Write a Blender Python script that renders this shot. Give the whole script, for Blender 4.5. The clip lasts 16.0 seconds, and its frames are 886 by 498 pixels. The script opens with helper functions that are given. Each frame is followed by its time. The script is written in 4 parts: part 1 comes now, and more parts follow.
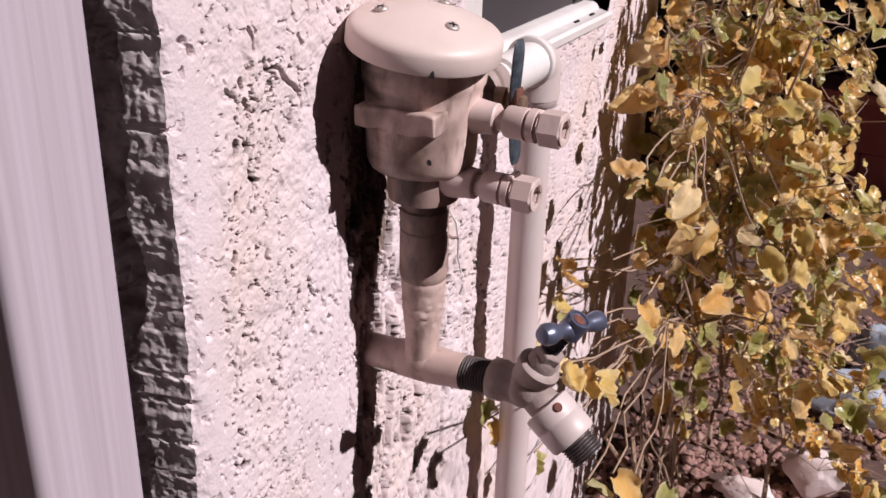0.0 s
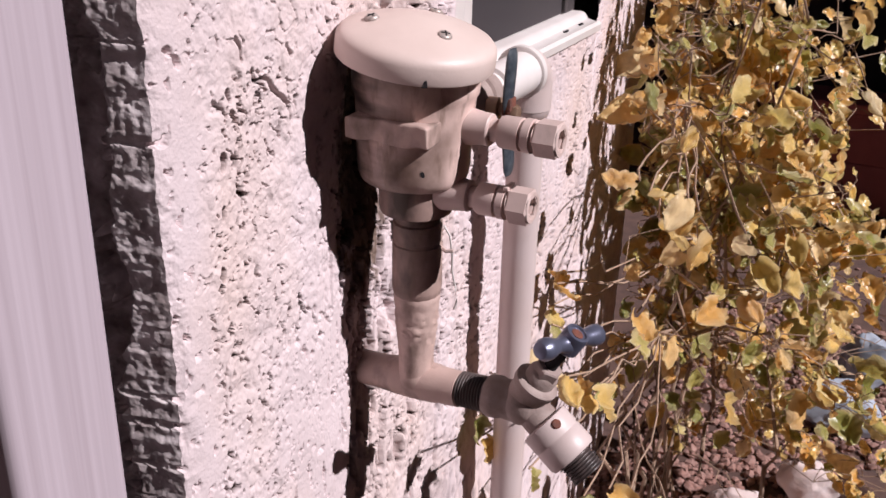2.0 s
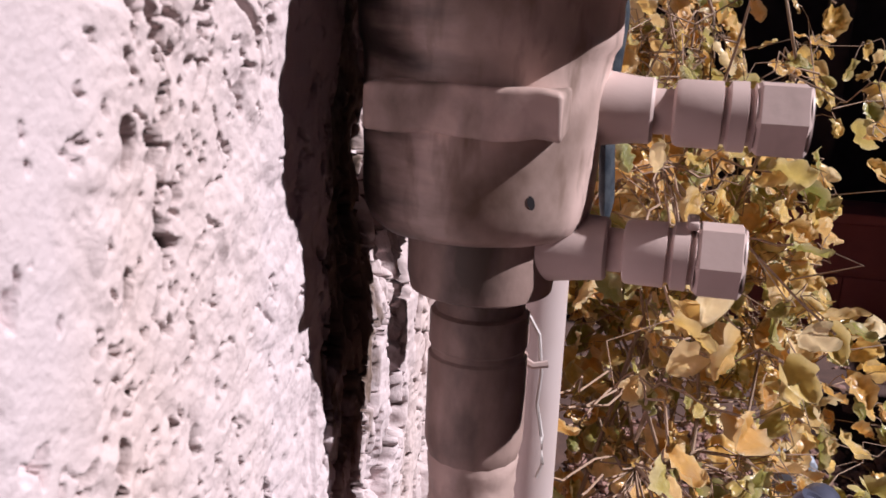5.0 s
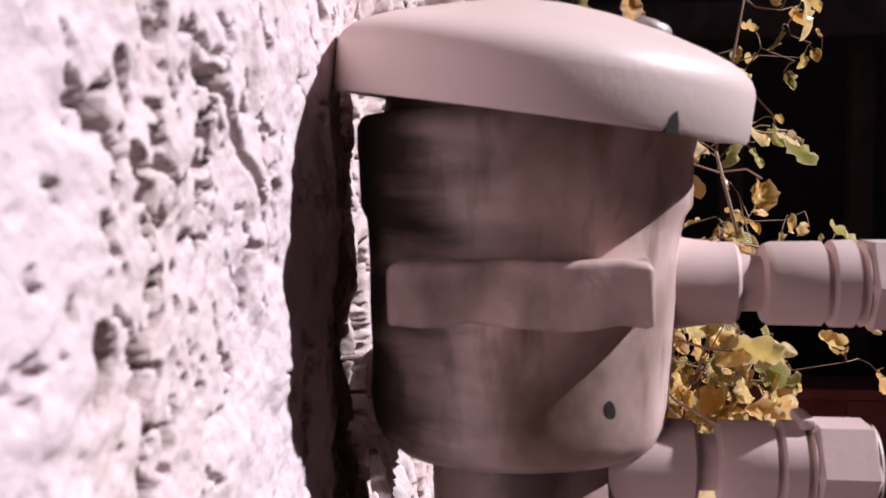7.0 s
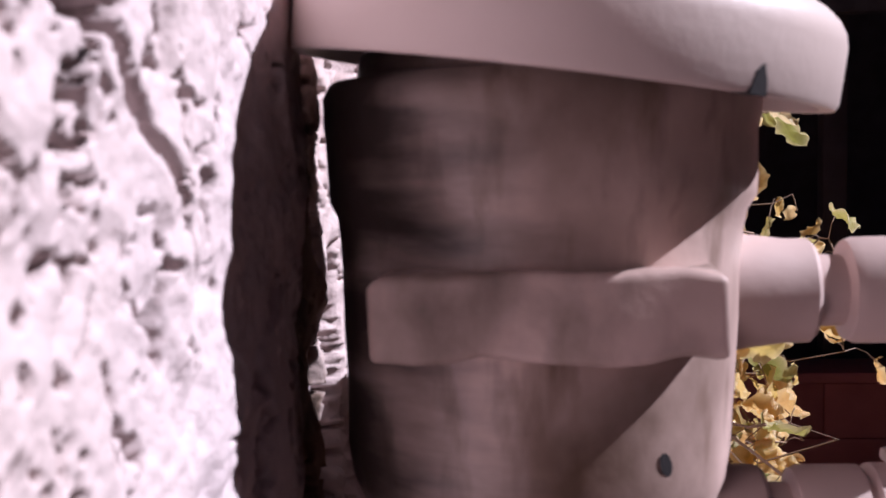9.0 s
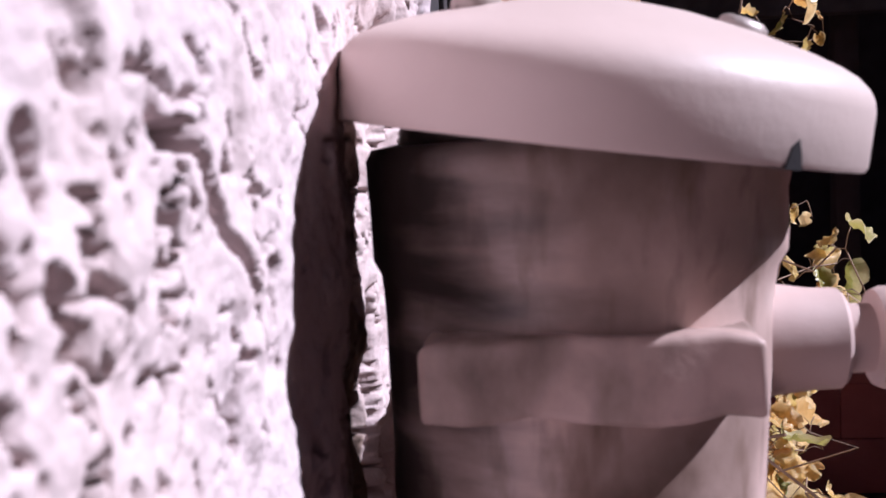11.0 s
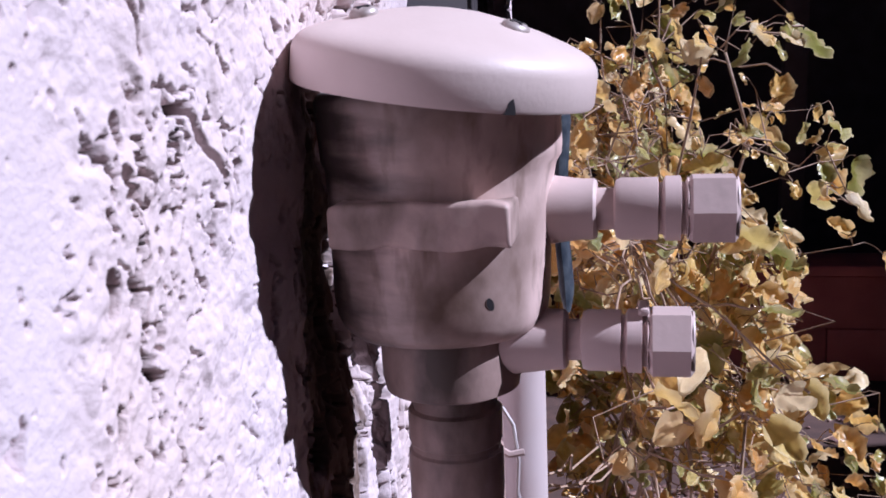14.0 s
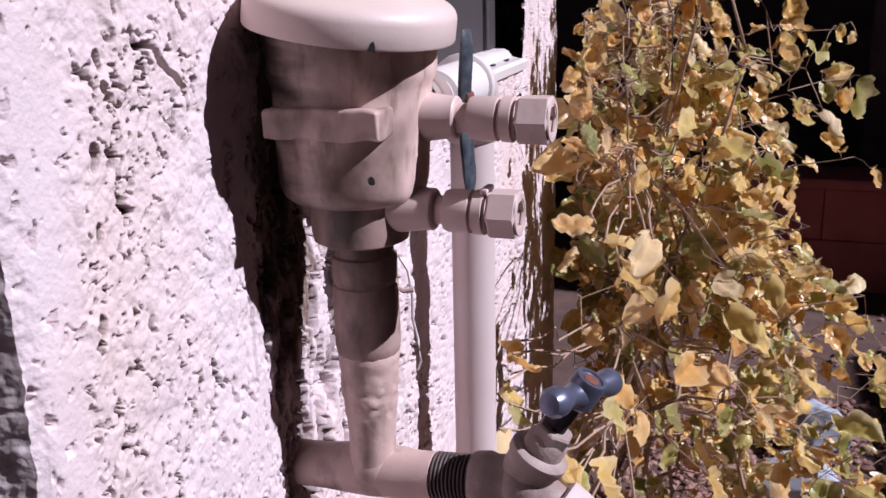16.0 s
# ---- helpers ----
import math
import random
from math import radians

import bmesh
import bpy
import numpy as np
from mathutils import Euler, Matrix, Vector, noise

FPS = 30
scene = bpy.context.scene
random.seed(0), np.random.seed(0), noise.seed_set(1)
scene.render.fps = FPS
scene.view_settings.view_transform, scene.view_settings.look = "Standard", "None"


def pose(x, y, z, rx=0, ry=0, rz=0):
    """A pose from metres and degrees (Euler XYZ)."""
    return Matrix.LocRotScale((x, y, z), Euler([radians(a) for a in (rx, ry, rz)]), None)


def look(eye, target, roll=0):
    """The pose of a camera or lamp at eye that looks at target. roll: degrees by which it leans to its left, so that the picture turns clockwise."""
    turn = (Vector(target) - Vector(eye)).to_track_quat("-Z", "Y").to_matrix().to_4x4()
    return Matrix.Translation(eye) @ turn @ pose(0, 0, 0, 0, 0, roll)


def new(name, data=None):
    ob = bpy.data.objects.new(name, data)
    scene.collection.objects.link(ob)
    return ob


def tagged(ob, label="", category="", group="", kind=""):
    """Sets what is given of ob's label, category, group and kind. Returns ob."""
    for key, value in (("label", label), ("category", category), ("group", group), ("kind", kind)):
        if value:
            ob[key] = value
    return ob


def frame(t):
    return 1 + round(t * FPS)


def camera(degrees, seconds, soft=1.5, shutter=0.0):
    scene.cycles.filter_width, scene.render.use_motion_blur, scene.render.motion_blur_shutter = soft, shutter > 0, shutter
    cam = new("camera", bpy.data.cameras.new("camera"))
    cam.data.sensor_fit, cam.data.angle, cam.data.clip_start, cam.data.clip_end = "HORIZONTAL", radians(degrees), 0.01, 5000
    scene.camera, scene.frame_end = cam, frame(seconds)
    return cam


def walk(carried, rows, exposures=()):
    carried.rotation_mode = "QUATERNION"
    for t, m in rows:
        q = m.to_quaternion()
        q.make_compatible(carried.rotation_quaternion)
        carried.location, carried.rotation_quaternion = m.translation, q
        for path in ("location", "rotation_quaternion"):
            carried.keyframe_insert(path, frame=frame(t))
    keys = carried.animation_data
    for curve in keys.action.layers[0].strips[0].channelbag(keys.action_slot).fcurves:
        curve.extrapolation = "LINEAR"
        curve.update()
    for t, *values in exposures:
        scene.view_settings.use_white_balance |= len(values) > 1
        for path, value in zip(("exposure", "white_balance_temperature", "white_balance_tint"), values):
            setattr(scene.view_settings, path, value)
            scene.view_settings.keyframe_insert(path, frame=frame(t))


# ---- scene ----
cam = camera(48.6, 16.0, soft=1.5)
cam.data.dof.use_dof, cam.data.dof.focus_distance, cam.data.dof.aperture_fstop = True, 0.58, 40.0
PATH = [
    (0, (0.368, -0.592, 1.165), (-0.459, 1.033, 0.344), 1.6),
    (0.5, (0.366, -0.592, 1.164), (-0.463, 1.039, 0.356), 1.4),
    (1, (0.365, -0.592, 1.165), (-0.459, 1.043, 0.361), 1.5),
    (1.5, (0.365, -0.591, 1.163), (-0.455, 1.045, 0.357), 1.3),
    (2, (0.355, -0.581, 1.158), (-0.45, 1.069, 0.363), 1.3),
    (2.5, (0.331, -0.564, 1.147), (-0.489, 1.092, 0.383), 0.4),
    (3, (0.277, -0.525, 1.115), (-0.482, 1.185, 0.407), -0.4),
    (3.5, (0.23, -0.473, 1.111), (-0.512, 1.264, 0.452), -1.8),
    (4, (0.188, -0.42, 1.072), (-0.467, 1.35, 0.411), -0.4),
    (6.5, (0.057, -0.27, 0.994), (-0.175, 1.707, 0.798), 1.4),
    (7, (0.06, -0.267, 0.998), (-0.196, 1.712, 0.863), -0.4),
    (7.5, (0.055, -0.249, 0.996), (-0.184, 1.733, 0.871), -0.6),
    (8, (0.046, -0.237, 1.001), (-0.218, 1.744, 0.927), -1.0),
    (8.5, (0.048, -0.209, 0.997), (-0.151, 1.774, 0.838), -1.3),
    (11, (0.042, -0.216, 1.01), (-0.174, 1.766, 0.856), -2.4),
    (11.5, (0.05, -0.228, 1.013), (-0.191, 1.75, 0.84), -2.9),
    (12, (0.055, -0.246, 1.01), (-0.211, 1.723, 0.781), -2.5),
    (12.5, (0.077, -0.256, 1.016), (-0.207, 1.704, 0.739), -3.0),
    (13, (0.098, -0.287, 1.024), (-0.249, 1.659, 0.722), -3.0),
    (13.5, (0.116, -0.319, 1.018), (-0.27, 1.606, 0.652), -2.9),
    (14, (0.124, -0.352, 1.024), (-0.292, 1.564, 0.657), -2.4),
    (14.5, (0.136, -0.378, 1.022), (-0.316, 1.517, 0.593), -2.3),
    (15, (0.174, -0.401, 1.021), (-0.31, 1.474, 0.54), -2.0),
    (15.5, (0.205, -0.43, 1.035), (-0.341, 1.426, 0.543), -2.1),
    (16, (0.259, -0.471, 1.046), (-0.369, 1.343, 0.488), -1.3),
]
EXPOSURES = [(0.0, 0.17, 6150, 16), (4.0, 0.19, 6100, 16), (6.5, 0.35, 5900, 18), (8.5, 0.42, 5700, 20), (11.0, 0.48, 5500, 21), (12.5, 0.47, 5300, 22), (14.0, 0.35, 5100, 19), (14.4, 0.28, 5400, 23), (15.0, 0.28, 5500, 21), (16.0, 0.28, 5600, 20)]
walk(cam, [(t, look(eye, target, roll)) for t, eye, target, roll in PATH], EXPOSURES)

# ---- light ----
SUN = Vector((1.0, 0.08, 0.86)).normalized()
elev = math.asin(SUN.z)
world = bpy.data.worlds.new("world")
scene.world = world
world.use_nodes = True
wn = world.node_tree
sky = wn.nodes.new("ShaderNodeTexSky")
sky.sky_type = 'NISHITA'
sky.sun_disc = False
sky.altitude = 2500.0
sky.air_density = 0.6
sky.dust_density = 0.3
sky.sun_elevation = elev
sky.sun_rotation = math.atan2(SUN.x, SUN.y)
wn.nodes["Background"].inputs["Strength"].default_value = 0.007
wn.links.new(sky.outputs[0], wn.nodes["Background"].inputs["Color"])
lamp = bpy.data.lights.new("sun", 'SUN')
lamp.energy = 5.0
lamp.angle = radians(0.5)
lamp.color = (1.0, 0.95, 0.91)
sun = new("sun", lamp)
sun.matrix_world = look((3, 0.5, 3), Vector((3, 0.5, 3)) - SUN)


# ---- materials ----
def material(name, base, rough=0.7, metal=0.0, other=None, scale=40.0, amount=0.5, grain=0.15, grain_scale=600.0,
             coat=0.0, coords='Object', detail=6.0):
    """A surface of two mixed colours with stains and a fine bump."""
    m = bpy.data.materials.new(name)
    m.use_nodes = True
    nt = m.node_tree
    bsdf = nt.nodes["Principled BSDF"]
    tex = nt.nodes.new("ShaderNodeTexCoord")
    n1 = nt.nodes.new("ShaderNodeTexNoise")
    n1.inputs["Scale"].default_value = scale
    n1.inputs["Detail"].default_value = detail
    n2 = nt.nodes.new("ShaderNodeTexNoise")
    n2.inputs["Scale"].default_value = grain_scale
    n2.inputs["Detail"].default_value = 4.0
    ramp = nt.nodes.new("ShaderNodeValToRGB")
    ramp.color_ramp.elements[0].position = 0.5 - amount * 0.3
    ramp.color_ramp.elements[1].position = 0.5 + amount * 0.3
    ramp.color_ramp.elements[0].color = (*base, 1)
    ramp.color_ramp.elements[1].color = (*(other or base), 1)
    bump = nt.nodes.new("ShaderNodeBump")
    bump.inputs["Strength"].default_value = grain
    bump.inputs["Distance"].default_value = 0.001
    for n in (n1, n2):
        nt.links.new(tex.outputs[coords], n.inputs["Vector"])
    nt.links.new(n1.outputs[0], ramp.inputs[0])
    nt.links.new(ramp.outputs[0], bsdf.inputs["Base Color"])
    nt.links.new(n2.outputs[0], bump.inputs["Height"])
    nt.links.new(bump.outputs[0], bsdf.inputs["Normal"])
    bsdf.inputs["Roughness"].default_value = rough
    bsdf.inputs["Metallic"].default_value = metal
    bsdf.inputs["Coat Weight"].default_value = coat
    return m



def grime(m, colour, stretch, low, high):
    """Lays streaks of dirt over a material's colour."""
    nt = m.node_tree
    bsdf = nt.nodes["Principled BSDF"]
    under = bsdf.inputs["Base Color"].links[0].from_socket
    mp = nt.nodes.new("ShaderNodeMapping")
    mp.inputs["Scale"].default_value = stretch
    mp.inputs["Location"].default_value = (3.3, 1.7, 0.4)
    n = nt.nodes.new("ShaderNodeTexNoise")
    n.inputs["Scale"].default_value = 1.0
    n.inputs["Detail"].default_value = 7.0
    r = nt.nodes.new("ShaderNodeMapRange")
    r.inputs["From Min"].default_value, r.inputs["From Max"].default_value = low, high
    mix = nt.nodes.new("ShaderNodeMix")
    mix.data_type = 'RGBA'
    mix.inputs[7].default_value = (*colour, 1)
    nt.links.new(nt.nodes["Texture Coordinate"].outputs["Object"], mp.inputs["Vector"])
    nt.links.new(mp.outputs[0], n.inputs["Vector"])
    nt.links.new(n.outputs[0], r.inputs["Value"])
    nt.links.new(r.outputs[0], mix.inputs[0])
    nt.links.new(under, mix.inputs[6])
    nt.links.new(mix.outputs[2], bsdf.inputs["Base Color"])


def shaded_side(m, colour, low, high):
    """Darkens the back and wall side in place of shade, with a streaky edge."""
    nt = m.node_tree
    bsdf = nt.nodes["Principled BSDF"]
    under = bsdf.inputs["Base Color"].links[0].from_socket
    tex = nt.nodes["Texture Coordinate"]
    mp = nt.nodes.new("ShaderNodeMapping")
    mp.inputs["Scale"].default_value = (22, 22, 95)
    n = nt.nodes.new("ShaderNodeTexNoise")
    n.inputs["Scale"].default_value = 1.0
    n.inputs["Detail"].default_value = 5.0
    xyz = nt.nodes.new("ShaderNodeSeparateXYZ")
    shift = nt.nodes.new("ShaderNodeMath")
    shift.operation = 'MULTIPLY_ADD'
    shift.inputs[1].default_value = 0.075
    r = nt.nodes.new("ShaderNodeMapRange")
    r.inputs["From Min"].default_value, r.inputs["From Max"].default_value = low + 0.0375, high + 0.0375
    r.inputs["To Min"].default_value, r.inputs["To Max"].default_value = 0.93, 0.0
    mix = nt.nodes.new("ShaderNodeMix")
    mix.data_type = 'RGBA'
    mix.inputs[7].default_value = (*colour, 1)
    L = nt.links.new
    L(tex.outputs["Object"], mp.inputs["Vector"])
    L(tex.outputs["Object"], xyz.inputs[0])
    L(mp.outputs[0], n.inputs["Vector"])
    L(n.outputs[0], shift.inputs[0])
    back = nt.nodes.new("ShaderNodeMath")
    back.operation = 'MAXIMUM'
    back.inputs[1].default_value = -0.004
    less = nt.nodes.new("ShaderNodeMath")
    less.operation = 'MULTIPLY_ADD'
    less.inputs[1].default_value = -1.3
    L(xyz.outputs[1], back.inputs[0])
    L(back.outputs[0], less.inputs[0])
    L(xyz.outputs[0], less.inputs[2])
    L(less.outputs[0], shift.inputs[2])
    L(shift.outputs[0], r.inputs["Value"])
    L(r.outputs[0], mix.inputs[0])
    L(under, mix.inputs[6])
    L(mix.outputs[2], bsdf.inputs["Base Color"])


STUCCO = material("stucco", (0.67, 0.56, 0.57), 0.95, other=(0.59, 0.485, 0.49), scale=9, amount=0.6, grain=0.6, grain_scale=420)
grime(STUCCO, (0.63, 0.495, 0.465), (7, 7, 3.0), 0.52, 0.70)


def brown_shade_patch(m, colour):
    """Brown plaster patch behind the valve, darkened for cast shade, with torn outline."""
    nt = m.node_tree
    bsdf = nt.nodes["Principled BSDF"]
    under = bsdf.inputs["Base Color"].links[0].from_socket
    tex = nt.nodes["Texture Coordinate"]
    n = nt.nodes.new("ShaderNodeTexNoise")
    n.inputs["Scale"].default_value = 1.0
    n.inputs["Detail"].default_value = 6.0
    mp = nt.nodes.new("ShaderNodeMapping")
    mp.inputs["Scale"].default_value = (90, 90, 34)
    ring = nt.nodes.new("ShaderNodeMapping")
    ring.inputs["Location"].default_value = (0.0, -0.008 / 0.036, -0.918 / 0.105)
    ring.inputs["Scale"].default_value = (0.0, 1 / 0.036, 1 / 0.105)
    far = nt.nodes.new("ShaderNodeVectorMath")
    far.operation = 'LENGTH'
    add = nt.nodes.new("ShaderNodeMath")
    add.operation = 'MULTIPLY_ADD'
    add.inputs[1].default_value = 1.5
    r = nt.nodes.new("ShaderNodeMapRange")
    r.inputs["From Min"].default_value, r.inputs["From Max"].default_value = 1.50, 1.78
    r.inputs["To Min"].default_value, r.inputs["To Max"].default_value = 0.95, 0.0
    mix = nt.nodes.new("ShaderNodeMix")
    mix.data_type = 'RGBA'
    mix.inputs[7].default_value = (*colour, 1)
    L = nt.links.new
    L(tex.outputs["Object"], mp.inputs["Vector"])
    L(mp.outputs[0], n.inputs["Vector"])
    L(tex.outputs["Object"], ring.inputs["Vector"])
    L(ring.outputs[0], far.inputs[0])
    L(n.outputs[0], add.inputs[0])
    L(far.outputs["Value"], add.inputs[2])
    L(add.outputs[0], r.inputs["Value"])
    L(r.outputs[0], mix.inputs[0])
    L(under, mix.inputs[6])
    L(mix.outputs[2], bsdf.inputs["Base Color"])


def undercoat_shade(m, colour):
    """Brown coat laid bare in broken-out pits, darkened to imitate the shade in them."""
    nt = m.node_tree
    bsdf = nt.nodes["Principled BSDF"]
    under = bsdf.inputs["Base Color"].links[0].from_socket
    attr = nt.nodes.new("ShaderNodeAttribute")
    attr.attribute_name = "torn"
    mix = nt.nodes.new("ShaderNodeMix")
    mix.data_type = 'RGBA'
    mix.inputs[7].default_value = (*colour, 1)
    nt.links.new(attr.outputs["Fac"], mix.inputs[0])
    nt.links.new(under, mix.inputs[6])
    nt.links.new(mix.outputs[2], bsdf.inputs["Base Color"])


brown_shade_patch(STUCCO, (0.15, 0.10, 0.075))
undercoat_shade(STUCCO, (0.060, 0.036, 0.029))
STUCCO.node_tree.nodes["Principled BSDF"].inputs["Specular IOR Level"].default_value = 0.2
RUBBLE = material("rubble", (0.80, 0.70, 0.705), 0.97, other=(0.30, 0.235, 0.23), scale=55, amount=0.6, grain=1.0, grain_scale=170)
PAINT = material("tan_paint", (0.65, 0.495, 0.46), 0.5, other=(0.53, 0.395, 0.36), scale=38, amount=0.9, grain=0.12, grain_scale=260)
grime(PAINT, (0.20, 0.14, 0.115), (28, 28, 10), 0.56, 0.80)
CASTPAINT = material("weathered_shaded_cast_paint", (0.75, 0.545, 0.49), 0.42, other=(0.60, 0.43, 0.38), scale=38, amount=0.9, grain=0.16, grain_scale=260)
grime(CASTPAINT, (0.12, 0.07, 0.048), (22, 22, 18), 0.38, 0.70)
grime(CASTPAINT, (0.16, 0.095, 0.065), (110, 110, 34), 0.53, 0.76)
# painted shade: near-black on the body's wall side and back
shaded_side(CASTPAINT, (0.020, 0.014, 0.013), -0.029, 0.002)
WORNPAINT = material("worn_tan_paint", (0.58, 0.415, 0.37), 0.55, other=(0.45, 0.315, 0.275), scale=50, amount=0.9, grain=0.3, grain_scale=240)
grime(WORNPAINT, (0.13, 0.085, 0.065), (45, 45, 30), 0.48, 0.72)
# Darker tan paint: soil plus painted shade under the body and in the bores.
SHADEDIRTPAINT = material("shaded_soiled_paint", (0.47, 0.325, 0.285), 0.6, other=(0.31, 0.205, 0.175), scale=45, amount=0.9, grain=0.25, grain_scale=240)
grime(SHADEDIRTPAINT, (0.07, 0.046, 0.036), (40, 40, 22), 0.42, 0.66)
CAPPAINT = material("cap_paint", (0.67, 0.535, 0.49), 0.48, other=(0.60, 0.47, 0.425), scale=30, amount=0.7, grain=0.1, grain_scale=500)
DUSTY = material("dusty_brass", (0.37, 0.285, 0.26), 0.7, other=(0.25, 0.18, 0.16), scale=70, amount=0.6, grain=0.4, grain_scale=600)
PVC = material("pvc", (0.60, 0.50, 0.49), 0.45, other=(0.54, 0.42, 0.39), scale=14, amount=0.8, grain=0.05, grain_scale=300)
WHITEPVC = material("white_vinyl", (0.74, 0.68, 0.66), 0.4, other=(0.64, 0.57, 0.55), scale=20, amount=0.8, grain=0.05)
THREAD = material("black_thread", (0.045, 0.035, 0.035), 0.45, other=(0.10, 0.07, 0.065), scale=120, amount=0.6, grain=0.2)
BLUE = material("blue_vinyl", (0.02, 0.027, 0.04), 0.5, other=(0.08, 0.09, 0.105), scale=120, amount=0.5, grain=0.3)
GUNMETAL = material("blue_grey_metal", (0.17, 0.18, 0.26), 0.33, 0.55, other=(0.12, 0.12, 0.17), scale=60, amount=0.6, grain=0.08)
RUST = material("rust", (0.20, 0.055, 0.03), 0.8, other=(0.10, 0.04, 0.03), scale=150, amount=0.6, grain=0.5)
BRASS = material("brass", (0.34, 0.22, 0.15), 0.5, 0.5, other=(0.24, 0.15, 0.11), scale=120, amount=0.6, grain=0.2)
STEEL = material("steel_screw", (0.50, 0.43, 0.40), 0.45, 0.3, other=(0.33, 0.26, 0.23), scale=200, amount=0.6, grain=0.2)
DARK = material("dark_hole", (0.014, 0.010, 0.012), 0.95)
SCREEN = material("insect_screen", (0.048, 0.038, 0.042), 0.85, other=(0.04, 0.032, 0.036), scale=5, grain=0.3, grain_scale=1500)
# Darkened copy of the frame colour for the jamb that leaves keep in shade.
SHADEFRAME = material("shaded_frame", (0.07, 0.058, 0.06), 0.6, other=(0.05, 0.04, 0.042), scale=20, grain=0.05)
ROCK = material("pink_rock", (0.62, 0.47, 0.45), 0.9, other=(0.72, 0.62, 0.60), scale=25, amount=0.6, grain=0.7, grain_scale=200)
BLUESTONE = material("blue_grey_stone", (0.42, 0.46, 0.54), 0.85, other=(0.32, 0.34, 0.40), scale=20, amount=0.6, grain=0.6, grain_scale=160)
EARTH = material("red_earth", (0.13, 0.07, 0.055), 0.98, other=(0.07, 0.04, 0.034), scale=25, amount=0.8, grain=1.0, grain_scale=150)
TERRACOTTA = material("red_brick_paint", (0.56, 0.18, 0.165), 0.85, other=(0.42, 0.13, 0.125), scale=10, amount=0.7, grain=0.4, grain_scale=120)
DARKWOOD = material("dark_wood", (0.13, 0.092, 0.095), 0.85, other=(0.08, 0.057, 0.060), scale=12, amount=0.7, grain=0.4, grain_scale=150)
STEM = material("dry_stem", (0.26, 0.165, 0.11), 0.85, other=(0.36, 0.25, 0.18), scale=60, amount=0.7, grain=0.5, grain_scale=400)


def wood_paint():
    """Pale paint over a wooden board with faint upright streaks."""
    m = material("pale_painted_wood", (0.36, 0.29, 0.32), 0.6, other=(0.51, 0.43, 0.475), scale=8, amount=0.9, grain=0.2, grain_scale=300)
    nt = m.node_tree
    tex = nt.nodes["Texture Coordinate"]
    mp = nt.nodes.new("ShaderNodeMapping")
    mp.inputs["Scale"].default_value = (150, 150, 2.0)
    nt.links.new(tex.outputs["Object"], mp.inputs["Vector"])
    for n in nt.nodes:
        if n.type == 'TEX_NOISE':
            nt.links.new(mp.outputs[0], n.inputs["Vector"])
            n.inputs["Scale"].default_value = 1.0 if n.inputs["Scale"].default_value < 20 else 3.0
    return m


POSTPAINT = wood_paint()


